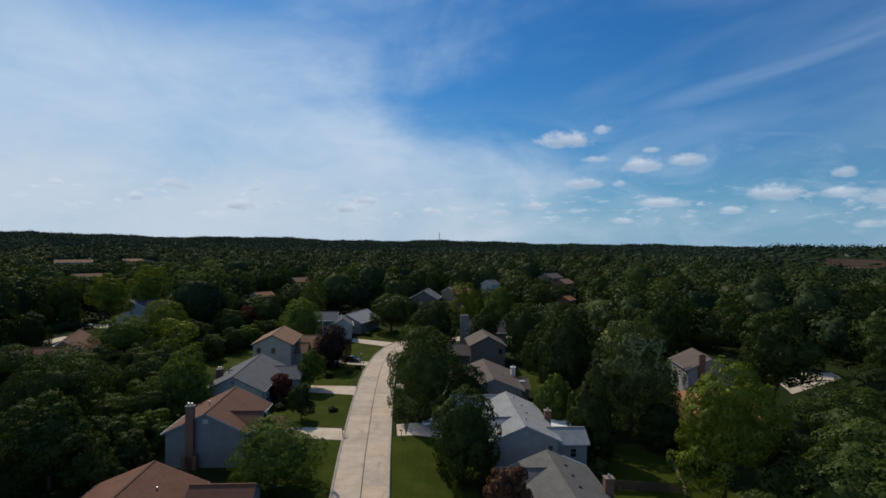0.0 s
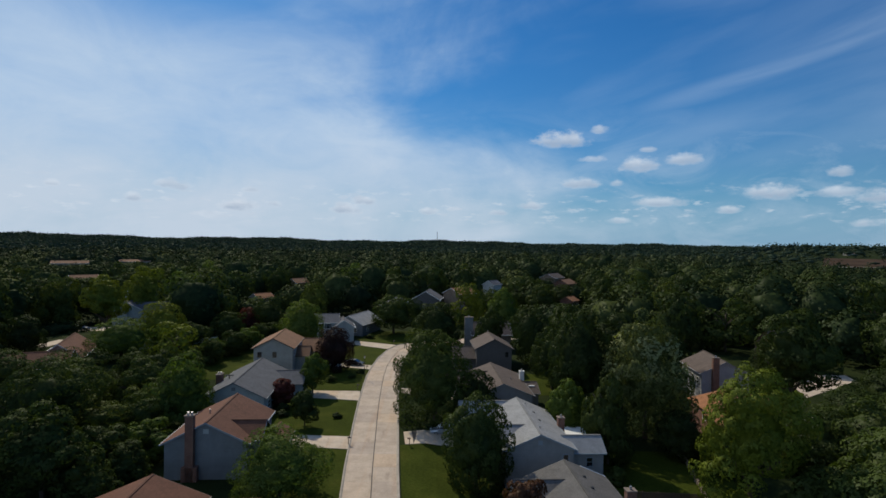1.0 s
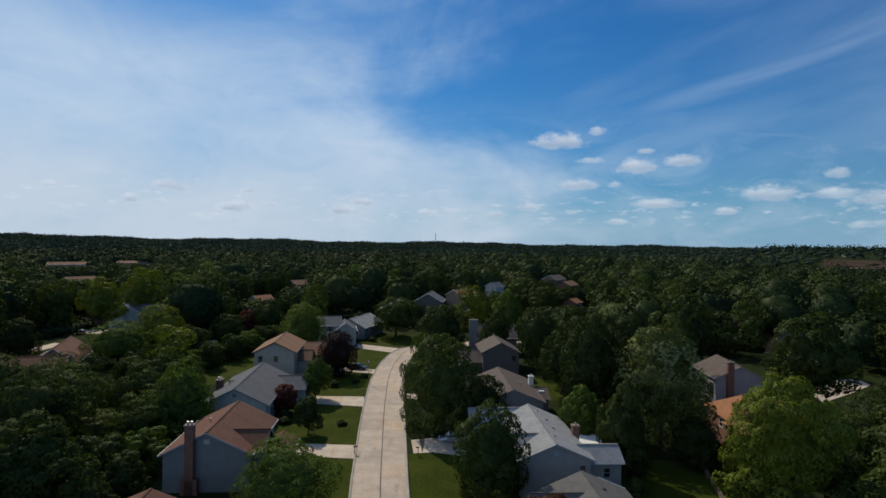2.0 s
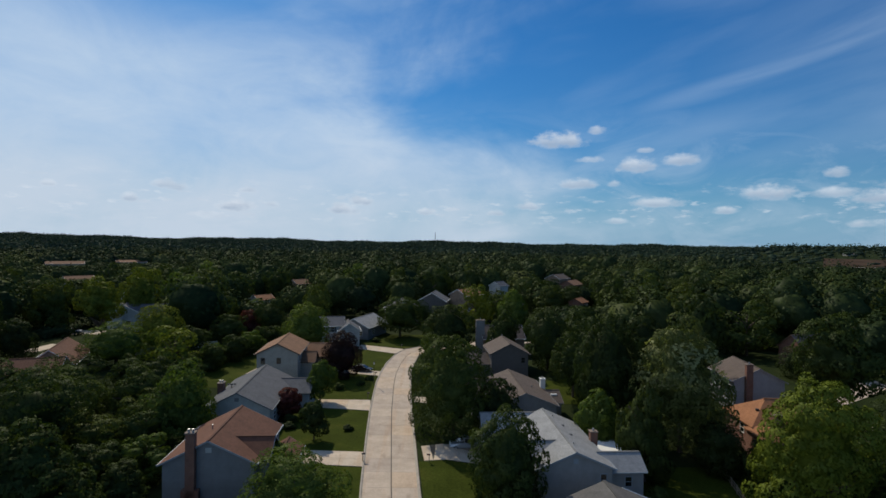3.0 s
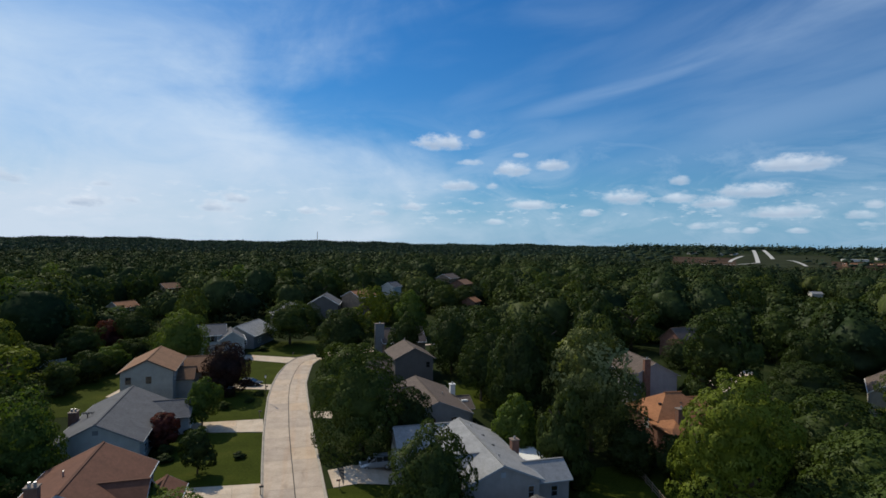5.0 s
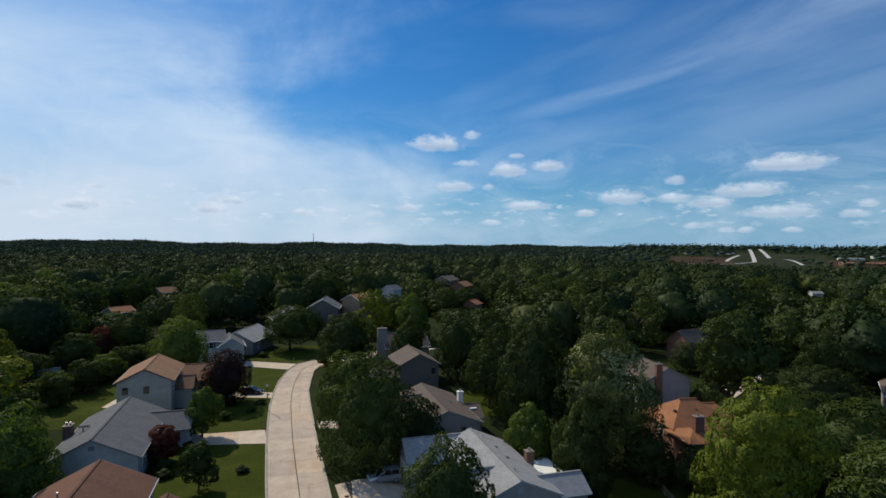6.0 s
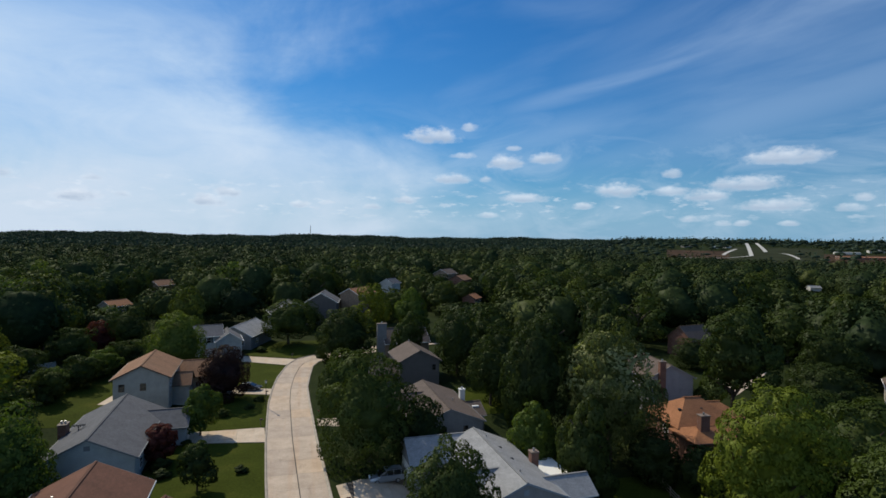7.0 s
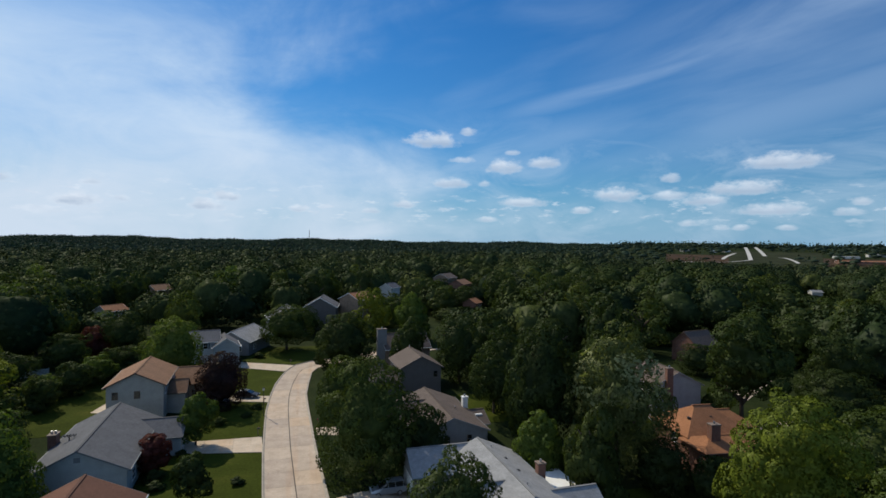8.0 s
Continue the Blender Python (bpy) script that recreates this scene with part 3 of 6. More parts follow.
def driveway(pts_near, pts_far, label, n=3, mat="drive"):
    """Slabs between a lower and an upper edge, each edge two points from the street to the house."""
    a, b = [Vector((*p, 0)) for p in pts_near]
    c, d = [Vector((*p, 0)) for p in pts_far]
    m = (a + b + c + d) / 4
    bed = sheet("driveway", [tuple(v.xy) for v in (a, b, d, c)], MAT["joint"], 0.05, label, "driveway")
    for i in range(n):
        for j in range(2):
            def at(u, v):
                p = (a.lerp(b, u)).lerp(c.lerp(d, u), v)
                return (p.x, p.y)
            me, mid = slab_mesh([at(i / n, j / 2), at((i + 1) / n, j / 2), at((i + 1) / n, (j + 1) / 2), at(i / n, (j + 1) / 2)], 0, 0.08, 0.012)
            for v in me.vertices:
                v.co.z += float(gz(mid.x + v.co.x, mid.y + v.co.y) - gz(mid.x, mid.y))
            part("slab", me, MAT[mat], bed, m=Matrix.Translation((mid.x, mid.y, float(gz(mid.x, mid.y)) + 0.1)))


driveway([(-14.0, 86.4), (-25.0, 87.4)], [(-14.7, 91.6), (-25.4, 92.2)], "pale concrete driveway beside the red-roofed house")
driveway([(-16.2, 111.0), (-29.5, 113.2)], [(-16.9, 117.6), (-29.8, 117.6)], "pale concrete driveway between two front lawns")
driveway([(-17.0, 136.6), (-29.5, 140.0)], [(-17.3, 140.8), (-29.5, 144.0)], "pale concrete driveway with a dark parked car")
driveway([(-15.2, 161.4), (-26.5, 167.6)], [(-13.0, 167.4), (-26.5, 173.6)], "pale concrete driveway at the bend of the street")
driveway([(-5.7, 88.6), (7.0, 92.0)], [(-6.3, 94.0), (7.0, 99.5)], "concrete driveway with a parked silver car under a street tree", 4)
driveway([(-8.2, 116.6), (6.0, 114.0)], [(-8.4, 120.2), (6.0, 119.0)], "concrete driveway under a large street tree")


def lawn(outline, label):
    sheet("lawn", outline, MAT["lawn"], 0.035, label, "lawn")


lawn([(-13.6, 88.0), (-14.2, 86.3), (-25.2, 87.2), (-25.6, 60.0), (-11.6, 60.0)], "mown green front lawn beside the street")
lawn([(-14.9, 91.7), (-25.6, 92.4), (-31.5, 96.0), (-31.0, 110.0), (-29.6, 113.0), (-16.2, 110.8)], "mown green front lawn with young trees")
lawn([(-17.0, 117.8), (-29.6, 117.8), (-30.0, 138.6), (-29.6, 139.8), (-17.0, 136.4)], "mown green front lawn between two driveways")
lawn([(-17.3, 141.0), (-29.5, 144.3), (-29.0, 160.0), (-26.4, 167.4), (-15.4, 161.2)], "mown green front lawn near the bend")
lawn([(-12.8, 168.6), (-26.4, 174.0), (-22.0, 192.0), (-4.0, 192.0), (-2.0, 177.0), (-9.0, 172.4)], "sunlit grass beside the far driveway")
lawn([(-4.3, 62.0), (-6.5, 88.4), (6.6, 91.2), (8.6, 84.0), (8.0, 62.0)], "mown green front lawn with a round tree")
lawn([(24.0, 76.0), (24.0, 92.0), (42.0, 92.0), (42.0, 76.0)], "back lawn in the shade of trees")
lawn([(22.0, 60.0), (22.0, 75.2), (42.0, 75.2), (42.0, 60.0)], "narrow back lawn behind a hedge")
lawn([(-44.0, 122.0), (-44.0, 152.0), (-56.0, 156.0), (-57.0, 122.0)], "sunlit back lawn behind the tall house")
lawn([(16.8, 118.0), (17.6, 134.0), (27.0, 134.0), (27.0, 118.0)], "sunlit side lawn behind grey roofs")

# ---- houses ----
def gable_meshes(b):
    """Wall and roof of one block. b: x0 x1 y0 y1 axis eave ridge, hip at each end, overhang."""
    x0, x1, y0, y1 = b["x0"], b["x1"], b["y0"], b["y1"]
    e, r, low, o = b["eave"], b["ridge"], b.get("low", -2.5), b.get("over", 0.45)
    hip0, hip1 = b.get("hip0", 0.0), b.get("hip1", 0.0)
    swap = b["axis"] == "x"
    if swap:
        x0, x1, y0, y1 = y0, y1, x0, x1
    xm = b.get("mid", (x0 + x1) / 2)
    wv = [(x0, y0, low), (x1, y0, low), (x1, y1, low), (x0, y1, low), (x0, y0, e), (x1, y0, e), (x1, y1, e), (x0, y1, e)]
    wf = [(0, 3, 2, 1), (1, 2, 6, 5), (3, 0, 4, 7)]
    if hip0:
        wf.append((0, 1, 5, 4))
    else:
        wv.append((xm, y0, r))
        wf.append((0, 1, 5, len(wv) - 1, 4))
    if hip1:
        wf.append((2, 3, 7, 6))
    else:
        wv.append((xm, y1, r))
        wf.append((2, 3, 7, len(wv) - 1, 6))
    sl, sr = (r - e) / (xm - x0), (r - e) / (x1 - xm)
    t = 0.16
    ya, yb = y0 - o * (0.7 if not hip0 else 1.0), y1 + o * (0.7 if not hip1 else 1.0)
    def top(dz):
        return [(x0 - o, ya, e - sl * o + dz), (x1 + o, ya, e - sr * o + dz), (x1 + o, yb, e - sr * o + dz), (x0 - o, yb, e - sl * o + dz),
                (xm, ya + (hip0 + o if hip0 else 0), r + dz), (xm, yb - (hip1 + o if hip1 else 0), r + dz)]
    rv = top(t) + top(0.02)
    rf = [(0, 4, 5, 3), (1, 2, 5, 4), (9, 11, 10, 6), (10, 11, 8, 7)]
    rf += [(0, 3, 9, 6), (2, 1, 7, 8)]
    if hip0:
        rf += [(0, 1, 4), (6, 10, 7), (1, 0, 6, 7)]
    else:
        rf += [(4, 0, 6, 10), (1, 4, 10, 7)]
    if hip1:
        rf += [(2, 3, 5), (8, 11, 9), (3, 2, 8, 9)]
    else:
        rf += [(3, 5, 11, 9), (5, 2, 8, 11)]
    if swap:
        wv, rv = [(q, p, z) for p, q, z in wv], [(q, p, z) for p, q, z in rv]
        wf, rf = [f[::-1] for f in wf], [f[::-1] for f in rf]
    wm, rm = mesh_of("wall", wv, wf, True), mesh_of("roof", [*rv], [f[::-1] for f in rf])
    bm = bmesh.new()
    bm.from_mesh(rm)
    bmesh.ops.recalc_face_normals(bm, faces=bm.faces[:])
    bm.to_mesh(rm)
    bm.free()
    rm.update()
    box_uv(rm)
    return wm, rm, (xm, ya, yb, swap, r + t, x0 - o, x1 + o, e - sl * o, e - sr * o)


def opening(name, parent, x, y, z, face, w, h, frame_mat, pane_mat, panes=(1, 2), shutters=None, pane_name="pane"):
    """A framed opening on a wall: face '-y', '+y', '-x' or '+x'; x, y, z: middle of the sill."""
    turn = {"-y": 0, "+x": 90, "+y": 180, "-x": 270}[face]
    base = pose(x, y, z, 0, 0, turn)
    bm = bmesh.new()
    t = 0.09
    for q in ((-w / 2 - t, w / 2 + t, -0.07, 0.05, -t, 0.0), (-w / 2 - t, w / 2 + t, -0.05, 0.05, h, h + t), (-w / 2 - t, -w / 2, -0.05, 0.05, 0, h), (w / 2, w / 2 + t, -0.05, 0.05, 0, h)):
        box_bm(*q, bm=bm)
    for i in range(1, panes[0]):
        box_bm(-w / 2 + w * i / panes[0] - 0.03, -w / 2 + w * i / panes[0] + 0.03, -0.04, 0.02, 0, h, bm=bm)
    for j in range(1, panes[1]):
        box_bm(-w / 2, w / 2, -0.042, 0.02, h * j / panes[1] - 0.025, h * j / panes[1] + 0.025, bm=bm)
    win = part(name, bm, frame_mat, parent, m=base)
    part(pane_name, box_bm(-w / 2, w / 2, -0.02, 0.02, 0, h), pane_mat, win)
    if shutters:
        for s in (-1, 1):
            c = s * (w / 2 + t + 0.2)
            sb = box_bm(c - 0.17, c + 0.17, -0.05, -0.006, -0.05, h + 0.05)
            part("shutter", sb, shutters, win)
    return win


def chimney(parent, x, y, z0, z1, w, d, mat, flues=2, cap=None):
    me = box_mesh("chimney", x - w / 2, x + w / 2, y - d / 2, y + d / 2, z0, z1, True)
    ch = part("chimney", me, mat, parent, "tall chimney stack with a projecting cap")
    part("chimney_cap", box_bm(x - w / 2 - 0.08, x + w / 2 + 0.08, y - d / 2 - 0.08, y + d / 2 + 0.08, z1, z1 + 0.14, 0.02), cap or MAT["brick_tan"], ch)
    for i in range(flues):
        fx = x + (i - (flues - 1) / 2) * w / max(1, flues) * 0.9
        part("flue", tube_bm((fx, y, z1 + 0.1), (fx, y, z1 + 0.5), 0.16, 0.14, 10), MAT["metal"], ch, "bright metal flue")


def roof_vent(parent, x, y, z, kind):
    if kind == "pipe":
        part("vent_pipe", tube_bm((x, y, z - 0.2), (x, y, z + 0.45), 0.09, 0.09, 10), MAT["metal"], parent, "short metal vent pipe")
    else:
        part("roof_vent", box_bm(x - 0.22, x + 0.22, y - 0.22, y + 0.22, z - 0.1, z + 0.22, 0.04), MAT["black"], parent, "dark box vent")


def house(x, y, z, turn, label, blocks, wall, roof, trim=None, name="house"):
    """blocks: list of block dicts, in metres from the house's own origin."""
    trim = trim or MAT["trim"]
    h = thing(name, pose(x, y, z, 0, 0, turn), label, "house")
    for b in blocks:
        wm, rm, (xm, ya, yb, swap, rz, xa, xb, za, zb) = gable_meshes(b)
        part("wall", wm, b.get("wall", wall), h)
        ro = part("roof", rm, b.get("roof", roof), h)
        cap = [(xm - 0.14, ya + b.get("hip0", 0), xm + 0.14, yb - b.get("hip1", 0))]
        for p0, q0, p1, q1 in cap:
            bb = (q0, q1, p0, p1) if swap else (p0, p1, q0, q1)
            part("ridge_cap", box_bm(*bb, rz - 0.05, rz + 0.035), b.get("roof", roof), ro)
        for ex, ez in ((xa, za), (xb, zb)):
            s = -1 if ex == xa else 1
            g = (min(ex, ex + s * 0.13), max(ex, ex + s * 0.13))
            bb = (ya, yb, *g) if swap else (*g, ya, yb)
            part("gutter", box_bm(*bb, ez - 0.02, ez + 0.13, 0.03), trim, h)
        # rake boards on the gable ends
        for end, yy in (("hip0", ya), ("hip1", yb)):
            if b.get(end):
                continue
            s = -1 if end == "hip0" else 1
            for ex, ez in ((xa, za), (xb, zb)):
                v = []
                for px, pz in ((ex, ez), (xm, rz - 0.16)):
                    for dy in (0.0, s * 0.04):
                        v += [(px, yy + dy, pz - 0.06), (px, yy + dy, pz + 0.15)]
                if swap:
                    v = [(q, p, k) for p, q, k in v]
                bm = bmesh.new()
                vs = [bm.verts.new(p) for p in v]
                for f in ((0, 1, 3, 2), (4, 6, 7, 5), (0, 4, 5, 1), (2, 3, 7, 6), (1, 5, 7, 3), (0, 2, 6, 4)):
                    bm.faces.new([vs[i] for i in f])
                bmesh.ops.recalc_face_normals(bm, faces=bm.faces[:])
                part("rake_board", bm, trim, h)
    return h


def win(h, x, y, z, face, w=0.95, hh=1.35, shutters=None, trim=None, panes=(1, 2)):
    return opening("window", h, x, y, z, face, w, hh, trim or MAT["trim"], MAT["glass"], panes, shutters)


def front_door(h, x, y, z, face, mat):
    d = opening("door", h, x, y, z, face, 0.95, 2.05, MAT["trim"], mat, (1, 1), pane_name="door_leaf")
    return d


def garage_door(h, x, y, z, face, mat, w=4.8):
    d = opening("garage_door", h, x, y, z, face, w, 2.15, MAT["trim"], mat, (4, 4), pane_name="door_panel")
    return d


def blk(x0, x1, y0, y1, axis, eave, ridge, **k):
    return dict(x0=x0, x1=x1, y0=y0, y1=y1, axis=axis, eave=eave, ridge=ridge, **k)


# red-brown roofed two-storey house
h = house(-31.2, 75.8, -0.5, 3.5, "two-storey blue-grey house with a red-brown roof", [
    blk(-5.3, 5.3, 0, 13.0, "y", 5.4, 8.0, low=-1),
    blk(0.5, 6.6, 1.6, 6.2, "x", 5.4, 7.0, low=2.6),
    blk(5.0, 8.6, 2.0, 12.5, "y", 2.6, 3.6, low=-1, roof=MAT["roof_red"]),
], MAT["blue"], MAT["roof_red"], MAT["blue_trim"])
chimney(h, -1.9, -0.35, -1.0, 9.1, 1.05, 0.8, MAT["brick"])
part("chimney_base", box_mesh("chimney_base", -2.9, -0.9, -0.75, 0.0, -1.0, 2.4, True), MAT["brick"], h)
roof_vent(h, -1.6, 6.0, 7.5, "pipe")
part("gable_vent", box_bm(-0.35, 0.35, -0.05, 0.02, 6.6, 7.2), MAT["pale_blue"], h, "small louvred attic vent")
for yy in (8.0, 11.0):
    win(h, 5.3, yy, 3.3, "+x")
win(h, 6.6, 3.9, 3.4, "+x", 1.6, panes=(2, 2))
front_door(h, 8.6, 9.5, 0.1, "+x", MAT["dark_trim"])
garage_door(h, 8.6, 4.8, 0.1, "+x", MAT["trim"], 4.6)
for yy in (3.0, 10.0):
    win(h, -5.3, yy, 3.3, "-x")

# grey-roofed long house
h = house(-36.6, 99.4, 0.0, 4.0, "pale blue house with a broad slate-grey roof", [
    blk(-5.3, 5.3, 0, 19.5, "y", 3.8, 6.4, low=-1),
    blk(3.5, 9.6, 12.5, 19.5, "x", 3.0, 4.6, low=-1, roof=MAT["roof_slate"]),
], MAT["pale_blue"], MAT["roof_slate"], MAT["blue"])
win(h, 0.2, 0, 1.6, "-y", 0.95, 0.95)
part("gable_vent", box_bm(-0.35, 0.35, -0.05, 0.02, 5.0, 5.6), MAT["blue"], h, "small louvred attic vent")
for yy in (3.5, 8.0):
    win(h, 5.3, yy, 1.0, "+x", 1.5, panes=(2, 2))
garage_door(h, 9.6, 16.0, 0.1, "+x", MAT["trim"])
chimney(h, -5.9, 11.0, -1.0, 5.2, 1.0, 1.5, MAT["brick"], 2)
ant = part("roof_aerial", tube_bm((-3.5, 9.0, 4.5), (-3.5, 9.0, 5.6), 0.08, 0.07, 6), MAT["black"], h, "dark metal roof aerial")
for k in (-0.7, -0.35, 0.0, 0.35, 0.7):
    part("aerial_rod", tube_bm((-3.5 + k, 8.5, 5.5), (-3.5 + k, 9.5, 5.5), 0.07, 0.07, 5), MAT["black"], ant)
part("aerial_boom", tube_bm((-4.3, 9.0, 5.5), (-2.7, 9.0, 5.5), 0.09, 0.09, 5), MAT["black"], ant)

# tan-roofed two-storey house
h = house(-38.0, 126.6, 1.3, 4.5, "two-storey cream house with a tan roof", [
    blk(-4.3, 4.3, 0, 13.0, "y", 5.8, 7.9, low=-1.5),
    blk(3.8, 7.2, 4.0, 9.0, "x", 3.3, 4.9, low=-1.5),
    blk(3.0, 11.5, 11.0, 19.5, "x", 2.9, 5.1, low=-2.5),
], MAT["cream"], MAT["roof_tan"], MAT["dark_trim"])
for xx in (-3.0, 0.3):
    win(h, xx, 0, 3.7, "-y", 0.75, 1.1, trim=MAT["dark_trim"])
win(h, 4.3, 2.2, 3.7, "+x")
win(h, 4.3, 11.0, 3.7, "+x")
garage_door(h, 11.5, 15.2, -0.6, "+x", MAT["trim"])
front_door(h, 7.2, 6.5, -0.4, "+x", MAT["dark_trim"])

# light grey roofed house, right of the street
h = house(13.5, 78.7, -2.2, 2.5, "blue-grey house with a sunlit light grey roof", [
    blk(-4.7, 4.7, 0, 17.0, "y", 5.6, 7.6, low=-1.5),
    blk(-6.6, 0.5, 2.6, 7.8, "x", 5.5, 7.1, low=-1.0),
    blk(-9.6, 0.2, 14.0, 20.5, "x", 5.0, 7.0, low=-1.0),
    blk(4.2, 9.4, 1.4, 5.8, "x", 4.75, 6.1, low=-1.5),
], MAT["light_blue"], MAT["roof_grey"], MAT["blue_trim"])
win(h, 3.6, 0, 3.4, "-y", 0.7, 1.4, trim=MAT["blue_trim"])
win(h, 7.4, 1.4, 2.6, "-y", 0.8, 1.2, trim=MAT["blue_trim"])
part("gable_vent", box_bm(-0.3, 0.3, -0.05, 0.02, 6.2, 6.8), MAT["blue_trim"], h, "small louvred attic vent")
chimney(h, 5.4, 9.2, -1, 6.9, 1.0, 0.9, MAT["brick"], 1)
for vx, vy, k in ((0.6, 3.0, "pipe"), (1.6, 7.6, "box"), (1.5, 11.2, "box"), (0.9, 14.5, "pipe")):
    roof_vent(h, vx, vy, 7.6 - 0.42 * vx, k)
garage_door(h, -9.6, 17.2, 1.7, "-x", MAT["trim"])
win(h, -6.6, 5.2, 3.4, "-x", 1.4, panes=(2, 2))
patio = part("patio_cover", box_bm(5.4, 9.6, 7.4, 12.4, 4.3, 4.45, 0.02), MAT["white_cloth"], h, "bright white patio cover")
for px, py in ((5.6, 7.6), (9.4, 7.6), (5.6, 12.2), (9.4, 12.2)):
    part("post", tube_bm((px, py, -1.0), (px, py, 3.9), 0.07, 0.07, 8), MAT["trim"], patio)

# grey house nearest the camera on the right
h = house(16.4, 58.0, -3.6, 2.5, "grey house with a grey shingle roof", [
    blk(-5.0, 5.0, 0, 16.0, "y", 5.2, 7.3, low=-1.5, hip1=0.0),
    blk(-7.4, 0.5, 9.0, 14.4, "x", 5.1, 6.8, low=-1.0),
], MAT["grey"], MAT["roof_ash"], MAT["ash_trim"])
part("rake_flashing", tube_bm((2.2, 16.42, 6.5), (5.5, 16.42, 5.11), 0.1, 0.1, 6), MAT["trim"], h, "white metal edge of the roof")
chimney(h, 5.6, 8.5, -1, 7.0, 1.1, 0.9, MAT["brick"], 1)
for vy in (3.0, 6.5, 9.5, 12.5):
    roof_vent(h, 1.4, vy, 6.8, "box")

# red-brown roofed house nearest the camera on the left
h = house(-32.4, 54.0, -0.9, 4.0, "low house with a red-brown gabled roof", [
    blk(-6.0, 6.0, -2.0, 12.4, "y", 3.0, 5.5, low=-1),
    blk(6.6, 13.2, 4.2, 9.8, "x", 3.4, 5.1, low=-1),
], MAT["grey"], MAT["roof_red"], MAT["ash_trim"])
roof_vent(h, 2.6, 7.5, 4.4, "pipe")

# grey-brown roofed house
h = house(11.6, 104.2, -1.4, 2.5, "grey house with a grey-brown roof and white chimney", [
    blk(-5.4, 5.4, 0, 17.0, "y", 4.8, 6.9, low=-1.5),
    blk(-8.4, 0.5, 8.0, 15.0, "x", 4.5, 6.4, low=-1.0),
    blk(4.6, 8.0, 6.0, 12.0, "x", 3.6, 4.9, low=-1.0),
], MAT["grey"], MAT["roof_brown"], MAT["grey"])
chimney(h, 5.6, 11.0, -1, 6.6, 0.9, 0.9, MAT["trim"], 1, MAT["trim"])
for xx in (-0.9, 2.6):
    win(h, xx, 0, 3.0, "-y", 0.8, 1.2, trim=MAT["grey"])
roof_vent(h, 2.6, 7.0, 6.0, "pipe")
part("skylight", box_bm(6.4, 7.6, 7.5, 8.5, 4.05, 4.6, 0.05), MAT["white_cloth"], h, "small white skylight")

# dark two-storey house behind it
h = house(13.2, 135.3, 0.2, 3.0, "dark grey two-storey house with a grey-brown roof", [
    blk(-4.3, 4.3, 0, 10.5, "y", 5.7, 7.9, low=-1.5),
    blk(-9.5, -3.5, 2.0, 9.0, "x", 3.0, 5.0, low=-1.5),
], MAT["dark_grey"], MAT["roof_brown"], MAT["dark_grey"])
win(h, 3.1, 0, 3.6, "-y", 0.8, 1.2, trim=MAT["dark_grey"])
roof_vent(h, -0.2, 9.6, 8.1, "pipe")

# brown-roofed house at the street's bend
h = house(14.0, 160.5, 0.3, 6.0, "house with a tall grey chimney and brown roof", [
    blk(-4.6, 7.0, 0, 9.0, "x", 4.6, 7.6, low=-1.5),
], MAT["brick_tan"], MAT["roof_brown"])
chimney(h, -5.4, 1.6, -1, 9.4, 2.4, 1.1, MAT["grey"], 1)
win(h, 0.0, 0, 2.8, "-y", 1.2, 1.3)

# white-fronted house at the bend and its neighbours
h = house(-36.0, 172.0, 0.6, 12.0, "white two-storey house with a blue-grey roof", [
    blk(-5.5, 4.5, 0, 9.0, "x", 5.3, 7.4, low=-1.5),
    blk(3.0, 9.0, -2.5, 6.0, "y", 4.2, 6.2, low=-1.5, wall=MAT["pale_blue"]),
], MAT["white"], MAT["roof_slate"])
for xx in (-4.0, -1.5, 1.2):
    win(h, xx, 0, 3.5, "-y", 1.0, 1.4, MAT["black"])
h = house(-30.2, 183.2, 0.2, -17.5, "grey house with a long light grey roof", [
    blk(-5.0, 5.0, 0, 15.0, "y", 3.6, 6.2, low=-1.5),
], MAT["grey"], MAT["roof_grey"])
win(h, 2.0, 0, 1.0, "-y", 1.8, 1.3, panes=(2, 2))
win(h, 5.0, 4.0, 1.0, "+x", 1.6, panes=(2, 2))
house(-15.0, 214.0, 1.0, 12.0, "grey-roofed house behind round trees", [blk(-7.0, 7.0, 0, 10.0, "y", 4.6, 8.0, low=-1.5)], MAT["grey"], MAT["roof_slate"])
house(-5.5, 222.0, 1.5, -8.0, "tall slate-roofed house behind trees", [blk(-5.5, 5.5, 0, 12.0, "y", 6.6, 9.8, low=-1.5)], MAT["dark_grey"], MAT["roof_slate"])

# orange-roofed house among the trees on the right
h = house(52.0, 100.0, -1.2, -4.0, "low house with a hipped orange-brown shingle roof", [
    blk(-5.2, 5.2, -4.4, 5.0, "x", 4.3, 7.3, low=-1.5, hip0=4.3, hip1=3.6),
    blk(3.0, 9.5, -0.5, 6.0, "x", 3.9, 5.6, low=-1.5, hip1=2.5),
    blk(-5.8, 4.4, -9.4, -3.6, "x", 3.75, 4.9, low=-1.5, hip0=2.5, hip1=2.5),
], MAT["brick"], MAT["roof_orange"], MAT["dark_trim"])
chimney(h, -3.0, -7.2, -1, 6.9, 1.5, 1.0, MAT["brick"], 1, MAT["brick"])
for vx in (-3.2, 0.6):
    roof_vent(h, vx, -1.6, 6.0, "box")
win(h, -5.2, -1.0, 2.2, "-x", 1.2)
win(h, -1.0, -9.4, 1.8, "-y", 1.4)

